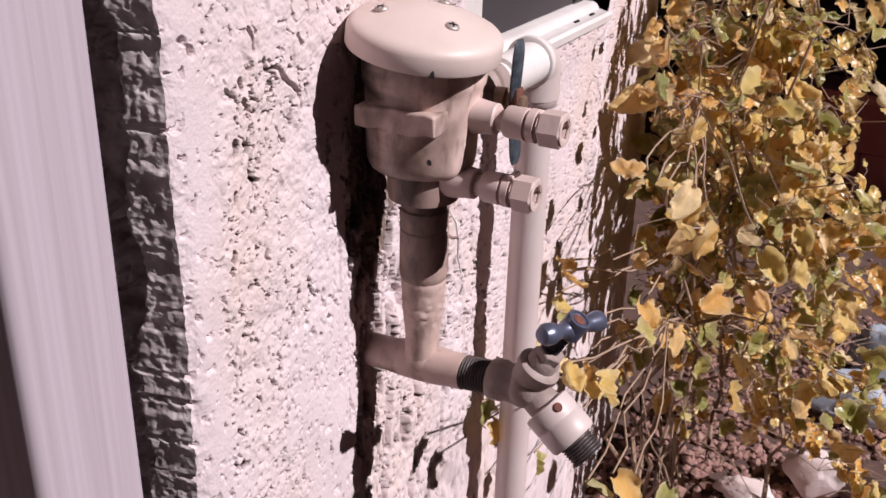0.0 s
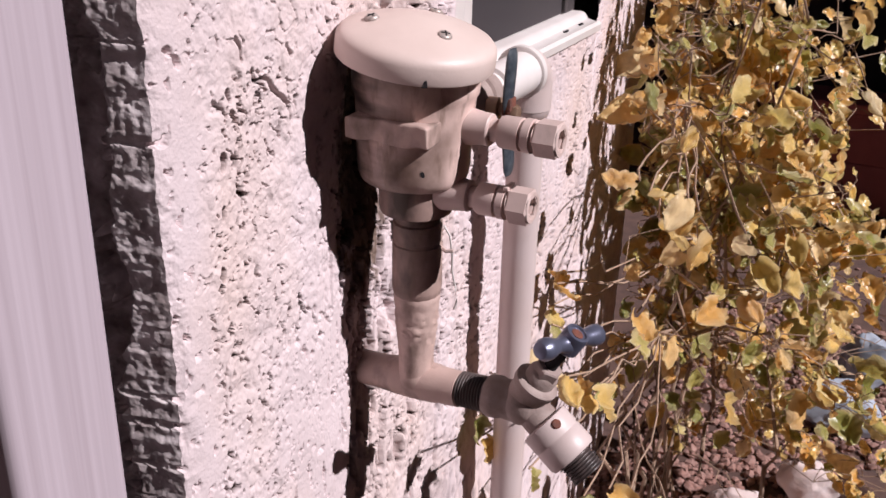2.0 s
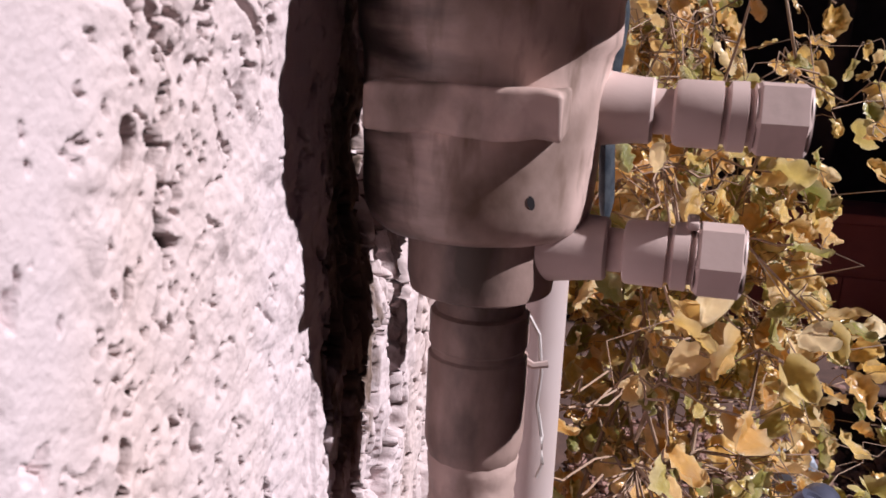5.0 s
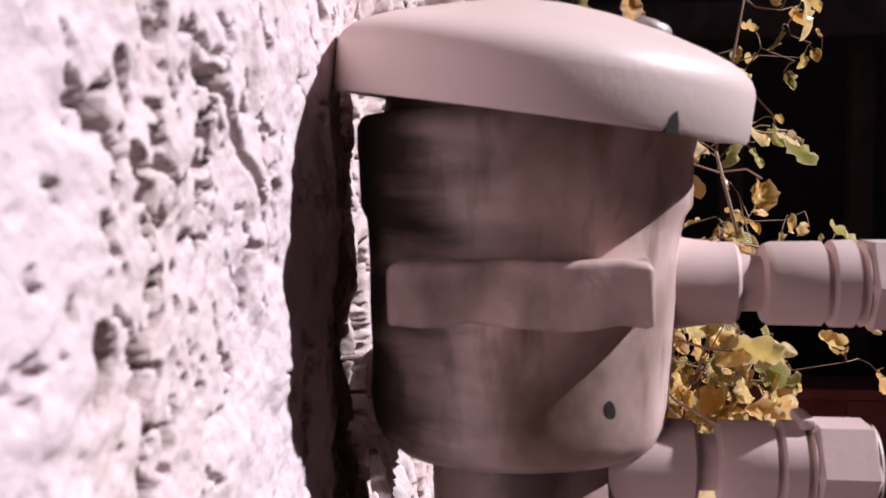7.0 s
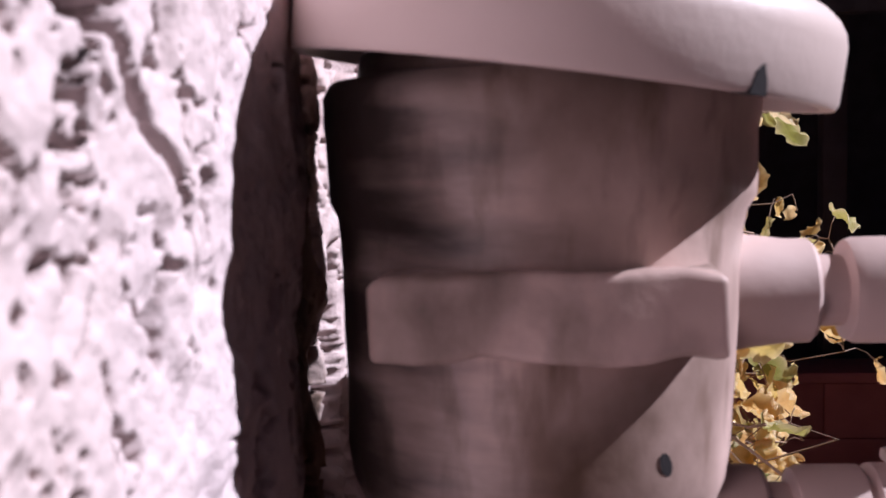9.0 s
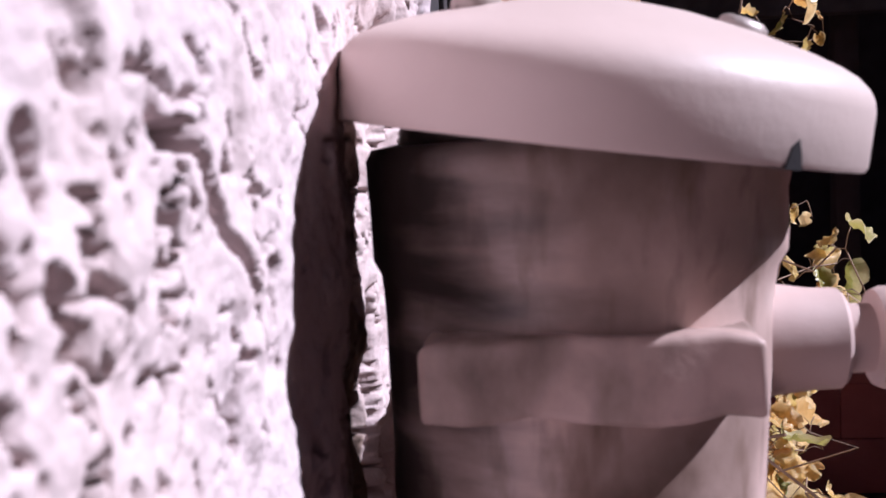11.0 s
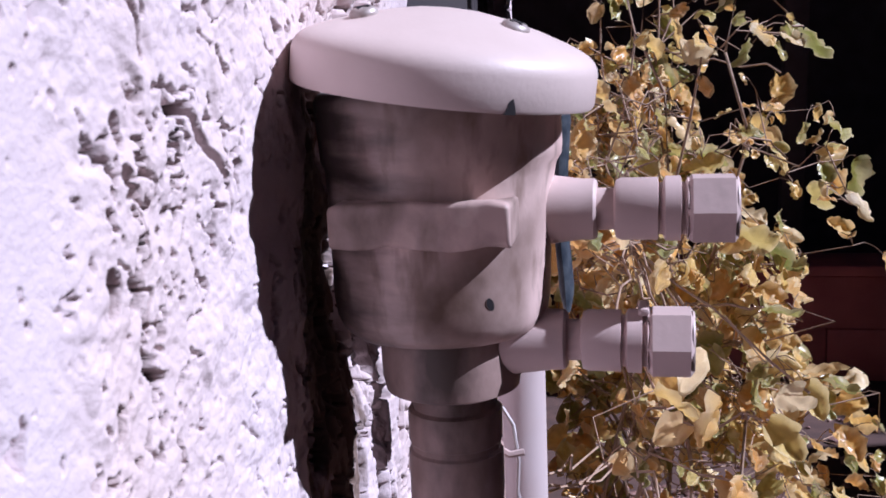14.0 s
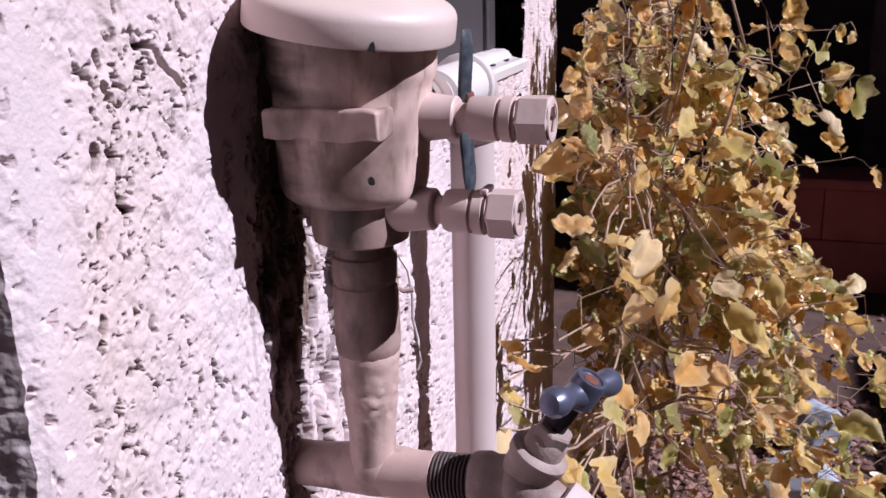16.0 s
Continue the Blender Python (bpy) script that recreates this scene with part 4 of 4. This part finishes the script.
# gravel
rng = np.random.RandomState(4)
base = bmesh.new()
bmesh.ops.create_icosphere(base, subdivisions=1, radius=1.0)
bv = np.array([v.co[:] for v in base.verts])
bf = np.array([[v.index for v in f.verts] for f in base.faces])
base.free()
gv, gf = [], []
for i in range(5200):
    near = rng.rand() < 0.8
    x, y = (rng.uniform(-0.02, 0.75), rng.uniform(0.45, 1.7)) if near else (rng.uniform(0.01, 1.6), rng.uniform(-1.0, 2.4))
    s = rng.uniform(0.004, 0.011) * (1.6 if rng.rand() < 0.08 else 1)
    sc = s * np.array([rng.uniform(0.7, 1.3), rng.uniform(0.7, 1.3), rng.uniform(0.5, 0.9)])
    pts = bv * (1 + 0.35 * (rng.rand(len(bv), 1) - 0.5)) * sc
    a = rng.uniform(0, 6.28)
    rot = np.array([[math.cos(a), -math.sin(a), 0], [math.sin(a), math.cos(a), 0], [0, 0, 1]])
    zg = 0.03 * (fbm(np.array([x / 0.4]), np.array([y / 0.4]), 131, 3)[0] - 0.5) + GROUND
    gv.append(pts @ rot.T + (x, y, zg + s * 0.35))
    gf.append(bf + i * len(bv))
me = bpy.data.meshes.new("gravel")
me.from_pydata(np.concatenate(gv).tolist(), [], np.concatenate(gf).tolist())
GRAVEL = material("lava_gravel", (0.24, 0.115, 0.09), 0.95, other=(0.34, 0.21, 0.18), scale=60, amount=0.9, grain=0.7, grain_scale=300)
me.materials.append(GRAVEL)
tagged(new("gravel", me), "reddish lava gravel strewn over the earth", "gravel", kind="stuff")

# ---- shrub ----
rng = random.Random(11)
bush = thing("shrub", "drying shrub with curled orange and olive leaves", "shrub", at=(0.22, 0.80, GROUND))
O = Vector((0.22, 0.80, GROUND))


def leaf_mesh(k):
    """A curled, crumpled leaf blade that grows along +y from its stalk."""
    r = random.Random(100 + k)
    bm = bmesh.new()
    nu, nv = 11, 8
    cup, droop, twist = r.uniform(0.2, 1.3) * r.choice((-1, -1, 1)), r.uniform(-1.6, 0.5), r.uniform(-0.7, 0.7)
    wide = r.uniform(0.80, 1.02)
    curl = r.uniform(0.2, 1.7) * r.choice((-1, 1, 1))
    fold = r.uniform(0.0, 0.5)
    off = Vector((k * 7.3, k * 2.9, 0))
    grid, rim = [], []
    for i in range(nu + 1):
        u = i / nu
        w = wide * 0.5 * math.sin(math.pi * (0.06 + 0.94 * u) ** 0.80) ** 0.62
        if i == nu:
            w = 0.012
        row = []
        for j in range(nv + 1):
            s = j / nv * 2 - 1
            x = s * w
            y = u * 1.06 - 0.16 * abs(s) ** 1.5 * (1 - u) ** 3 - 0.06 * (1 - s * s) * (u > 0.94)
            edge = max(abs(s), 0.0) ** 3 * 0.9 + max(0.0, u - 0.7) ** 2 * 4
            z = cup * x * x * 0.9 + droop * 0.30 * u * u + twist * x * u + fold * abs(x) + 0.20 * abs(s) ** 5 * curl * min(1, w * 3)
            c = Vector((x, y, z))
            c.z += 0.16 * noise.noise(c * 2.3 + off) + 0.16 * noise.noise(c * 5.5 + off) * (0.35 + abs(s)) + 0.05 * noise.noise(c * 12 - off) - 0.04 * math.exp(-(s * 4) ** 2)
            c.x += 0.04 * noise.noise(c * 4.0 - off) - 0.10 * x * abs(s) ** 4 * abs(curl)
            c.y += 0.035 * noise.noise(c * 5.0 + off * 2)
            row.append(bm.verts.new(c))
            rim.append(min(1.0, edge))
        grid.append(row)
    for a, b in zip(grid, grid[1:]):
        for j in range(nv):
            bm.faces.new((a[j], a[j + 1], b[j + 1], b[j]))
    me = bpy.data.meshes.new("leaf")
    bm.to_mesh(me)
    bm.free()
    for p in me.polygons:
        p.use_smooth = True
    me.attributes.new("margin", 'FLOAT', 'POINT').data.foreach_set("value", rim)
    me.materials.append(LEAF)
    return me


LEAVES = [leaf_mesh(k) for k in range(22)]
spots = []


def leaf_at(p, size, toward):
    """Notes a leaf on its stalk at p, hanging roughly toward a direction."""
    n = (SUN * 1.25 + Vector((rng.gauss(0, 0.75), rng.gauss(-0.25, 0.75), rng.gauss(0, 0.6)))).normalized()
    d = toward + Vector((rng.gauss(0, 0.6), rng.gauss(0, 0.6), rng.gauss(-0.6, 0.5)))
    d = (d - n * d.dot(n)).normalized()
    q = Matrix((d.cross(n), d, n)).transposed().to_quaternion()
    spots.append((p, Matrix.LocRotScale(p + d * size * 0.15 - O, q, (size, size, size)), rng.randrange(len(LEAVES))))


def wander(a, b, n, amp):
    """A crooked line from a to b."""
    off = Vector((rng.uniform(0, 99), rng.uniform(0, 99), rng.uniform(0, 99)))
    return [a.lerp(b, i / n) + amp * math.sin(math.pi * min(1, i / n * 1.0)) * Vector((noise.noise(off + Vector((i * 0.6, 0, 0))), noise.noise(off + Vector((0, i * 0.6, 0))), noise.noise(off + Vector((0, 0, i * 0.6))))) for i in range(n + 1)]


def crown_x(z):
    """How far the crown reaches from the wall at a height."""
    return 0.30 + 0.14 * max(0.0, min(1.0, (0.66 - z) / 0.2))


stems = []
for k in range(13):
    foot = Vector((rng.uniform(0.05, 0.33), rng.uniform(0.62, 0.98), GROUND - 0.01))
    if k < 5:
        foot = Vector((rng.uniform(0.03, 0.12), rng.uniform(0.68, 0.90), GROUND - 0.01))
    z = rng.uniform(0.85, 1.20)
    tip = Vector((rng.uniform(0.05, crown_x(z) - 0.04), rng.uniform(0.60, 0.98), z))
    line = wander(foot, tip, 14, 0.14)
    line = [Vector((max(p.x, 0.016) if p.y < CORNER + 0.03 else p.x, p.y, p.z)) for p in line]
    stems.append(line)
    part("stem", tube([p - O for p in line], [0.0042 - 0.0030 * i / 14 for i in range(15)], 6), STEM, bush)

stalks = bmesh.new()


def keep_out(p):
    """Keeps a place off the wall and clear of the pipe and tap."""
    x = max(p.x, float(wall_x(p.y)) + 0.05 + max(0.0, 0.62 - p.y) * 0.22) if p.y < CORNER + 0.03 else p.x
    return Vector((x, max(p.y, 0.30), p.z))


for k in range(430):
    z = rng.triangular(0.24, 1.26, 0.80)
    b = Vector((rng.uniform(-0.03, crown_x(z)), rng.triangular(0.50, 1.22, 0.86), z))
    if k >= 225:
        b = Vector((rng.uniform(-0.10, 0.10), rng.uniform(0.80, 1.02), rng.uniform(0.40, 1.25)))
    if k >= 275:
        b = Vector((rng.uniform(0.20, 0.48), rng.uniform(0.65, 1.10), rng.uniform(0.25, 0.62)))
    if rng.random() < 0.08:
        b = Vector((rng.uniform(0.05, 0.17), rng.uniform(0.42, 0.75), rng.uniform(0.5, 0.85)))
    if k >= 330:
        b = Vector((rng.uniform(-0.05, 0.13), rng.uniform(0.70, 1.10), rng.triangular(0.34, 1.15, 0.70)))
    if k >= 375:
        b = Vector((rng.uniform(0.03, 0.11), rng.uniform(0.47, 0.72), rng.uniform(0.78, 1.00)))
    if k >= 414:
        b = Vector((rng.uniform(0.16, 0.36), rng.uniform(0.74, 1.05), rng.uniform(0.80, 1.16)))
    if b.z > 0.98 and k < 412 and rng.random() < (0.85 if b.x > 0.10 else 0.45):
        continue
    a = min((p for line in rng.sample(stems, 6) for p in line[2:]), key=lambda p: (p - b).length + 0.6 * abs(p.z - b.z))
    d = b - a
    d.z = max(-0.16, min(0.11, d.z))
    b = a + d
    if d.length > 0.34:
        b = a + d.normalized() * 0.34
    pts = [keep_out(p) for p in wander(a, b, 8, 0.075)]
    last, grown = 0, []
    for j in range(2, 9):
        for rep in range(2 if rng.random() < 0.5 else 1):
            p = pts[j]
            if rng.random() < 0.16 or noise.noise(p * 11 + Vector((3.1, 0.4, 7.7))) < (-0.03 if k < 330 else -0.25):
                continue
            side = Vector((rng.gauss(0, 1), rng.gauss(0, 1), rng.gauss(-0.1, 0.7))).normalized()
            shade = p.z - 0.86 * p.x
            if 0.44 < shade < 0.95 and p.x < 0.22 and 0.33 < p.y < 0.82 and rng.random() < 0.6:
                continue
            grown.append((p, keep_out(p + side * rng.uniform(0.008, 0.030)), side))
            last = j
    if len(grown) < 3:
        continue
    part("twig", tube([p - O for p in pts[:last + 1]], [0.0012 - 0.0007 * j / 8 for j in range(last + 1)], 4), STEM, bush)
    for p, e, side in grown:
        tube([p - O, (p + e) / 2 - O + Vector((0, 0, 0.003)), e - O], 0.0006, 3, stalks)
        leaf_at(e, (1.0 if e.z < 0.92 else 0.8) * (1.0 if e.y > 0.6 else 0.75) * rng.choice((0.014, 0.018, 0.022, 0.026, 0.031, 0.037, 0.044)) * rng.uniform(0.85, 1.15), side)
# leaves along the upper stems
for line in stems:
    for p in line[8:]:
        for rep in range(3 if p.z < 0.88 else 1):
            side = Vector((rng.gauss(0, 1), rng.gauss(0, 1), rng.gauss(-0.1, 0.7))).normalized()
            e = keep_out(p + side * rng.uniform(0.010, 0.032))
            tube([p - O, (p + e) / 2 - O + Vector((0, 0, 0.003)), e - O], 0.0006, 3, stalks)
            leaf_at(e, rng.uniform(0.016, 0.034), side)
def shoot(at, size):
    """One leaf at the end of a long twig from the nearest stem."""
    p = Vector(at)
    root = min((q for s in stems for q in s), key=lambda q: (q - p).length)
    part("twig", tube([q - O for q in wander(root, p, 6, 0.03)], 0.0013, 4), STEM, bush)
    leaf_at(p, size, Vector((rng.gauss(0, 0.4), rng.gauss(-0.1, 0.4), -0.7)))


# large hanging leaves that stand out
for at, size in (((0.155, 0.422, 0.80), 0.042), ((0.125, 0.44, 0.755), 0.036), ((0.178, 0.47, 0.74), 0.040), ((0.105, 0.41, 0.81), 0.034), ((0.235, 0.365, 0.78), 0.030), ((0.225, 0.579, 0.79), 0.040),
                 ((0.237, 0.758, 0.77), 0.045), ((0.287, 0.813, 1.05), 0.042), ((0.268, 0.842, 1.0), 0.036), ((0.20, 0.46, 0.665), 0.042), ((0.22, 0.52, 0.70), 0.040), ((0.13, 0.36, 0.68), 0.036), ((0.05, 0.27, 0.66), 0.04),
                 ((0.029, 0.40, 0.675), 0.026), ((0.035, 0.40, 0.69), 0.022), ((0.035, 0.36, 0.641), 0.026), ((0.094, 0.30, 0.621), 0.030), ((0.105, 0.32, 0.589), 0.032), ((0.11, 0.31, 0.61), 0.024),
                 ((0.108, 0.45, 0.786), 0.036), ((0.155, 0.45, 0.765), 0.044), ((0.154, 0.45, 0.722), 0.036), ((0.129, 0.42, 0.639), 0.040), ((0.216, 0.50, 0.52), 0.040), ((0.201, 0.60, 0.851), 0.042)):
    shoot(at, size)
# leaves on trailing shoots round the tap and the foot of the pipe
for at, size in (((0.155, 0.13, 0.710), 0.034), ((0.134, 0.12, 0.727), 0.030), ((0.015, 0.20, 0.602), 0.030), ((0.020, 0.21, 0.577), 0.026), ((0.055, 0.26, 0.515), 0.026), ((0.135, 0.30, 0.490), 0.040), ((0.151, 0.33, 0.467), 0.034), ((0.171, 0.45, 0.385), 0.034), ((0.113, 0.28, 0.486), 0.030), ((0.038, 0.36, 0.693), 0.032), ((0.027, 0.37, 0.657), 0.026)):
    shoot(at, size)
# dead runners that trail toward the tap
for k in range(11):
    line = rng.choice(stems)
    a = line[rng.randrange(3, 8)]
    b = a + Vector((rng.uniform(-0.1, 0.3), rng.uniform(-0.30, 0.10), rng.uniform(-0.08, 0.10)))
    b.x = min(b.x, 0.24)
    part("runner", tube([keep_out(p) - O for p in wander(a, b, 8, 0.06)], [0.0017 - 0.0010 * j / 8 for j in range(9)], 4), STEM, bush)
tagged(part("stalk", stalks, STEM, bush), kind="stuff")
spots.sort(key=lambda s: s[0].y)
for p, m, k in spots[:300]:
    ob = new("leaf", LEAVES[k])
    ob.parent = bush
    ob.matrix_basis = m
lv, lf_, n0 = [], [], 0
packs = []
for me in LEAVES:
    v = np.zeros(len(me.vertices) * 3)
    me.vertices.foreach_get("co", v)
    packs.append((v.reshape(-1, 3), [tuple(p.vertices) for p in me.polygons]))
for p, m, k in spots[300:]:
    v, f = packs[k]
    mm = np.array(m)
    lv.append(v @ mm[:3, :3].T + mm[:3, 3])
    lf_ += [tuple(i + n0 for i in q) for q in f]
    n0 += len(v)
me = bpy.data.meshes.new("foliage")
me.from_pydata(np.concatenate(lv).tolist(), [], lf_)
for p in me.polygons:
    p.use_smooth = True
rims = []
for src in LEAVES:
    v = np.zeros(len(src.vertices))
    src.attributes["margin"].data.foreach_get("value", v)
    rims.append(v)
me.attributes.new("margin", 'FLOAT', 'POINT').data.foreach_set("value", np.concatenate([rims[k] for p, m, k in spots[300:]]))
me.materials.append(LEAF)
fol = tagged(new("foliage", me), kind="stuff")
fol.parent = bush
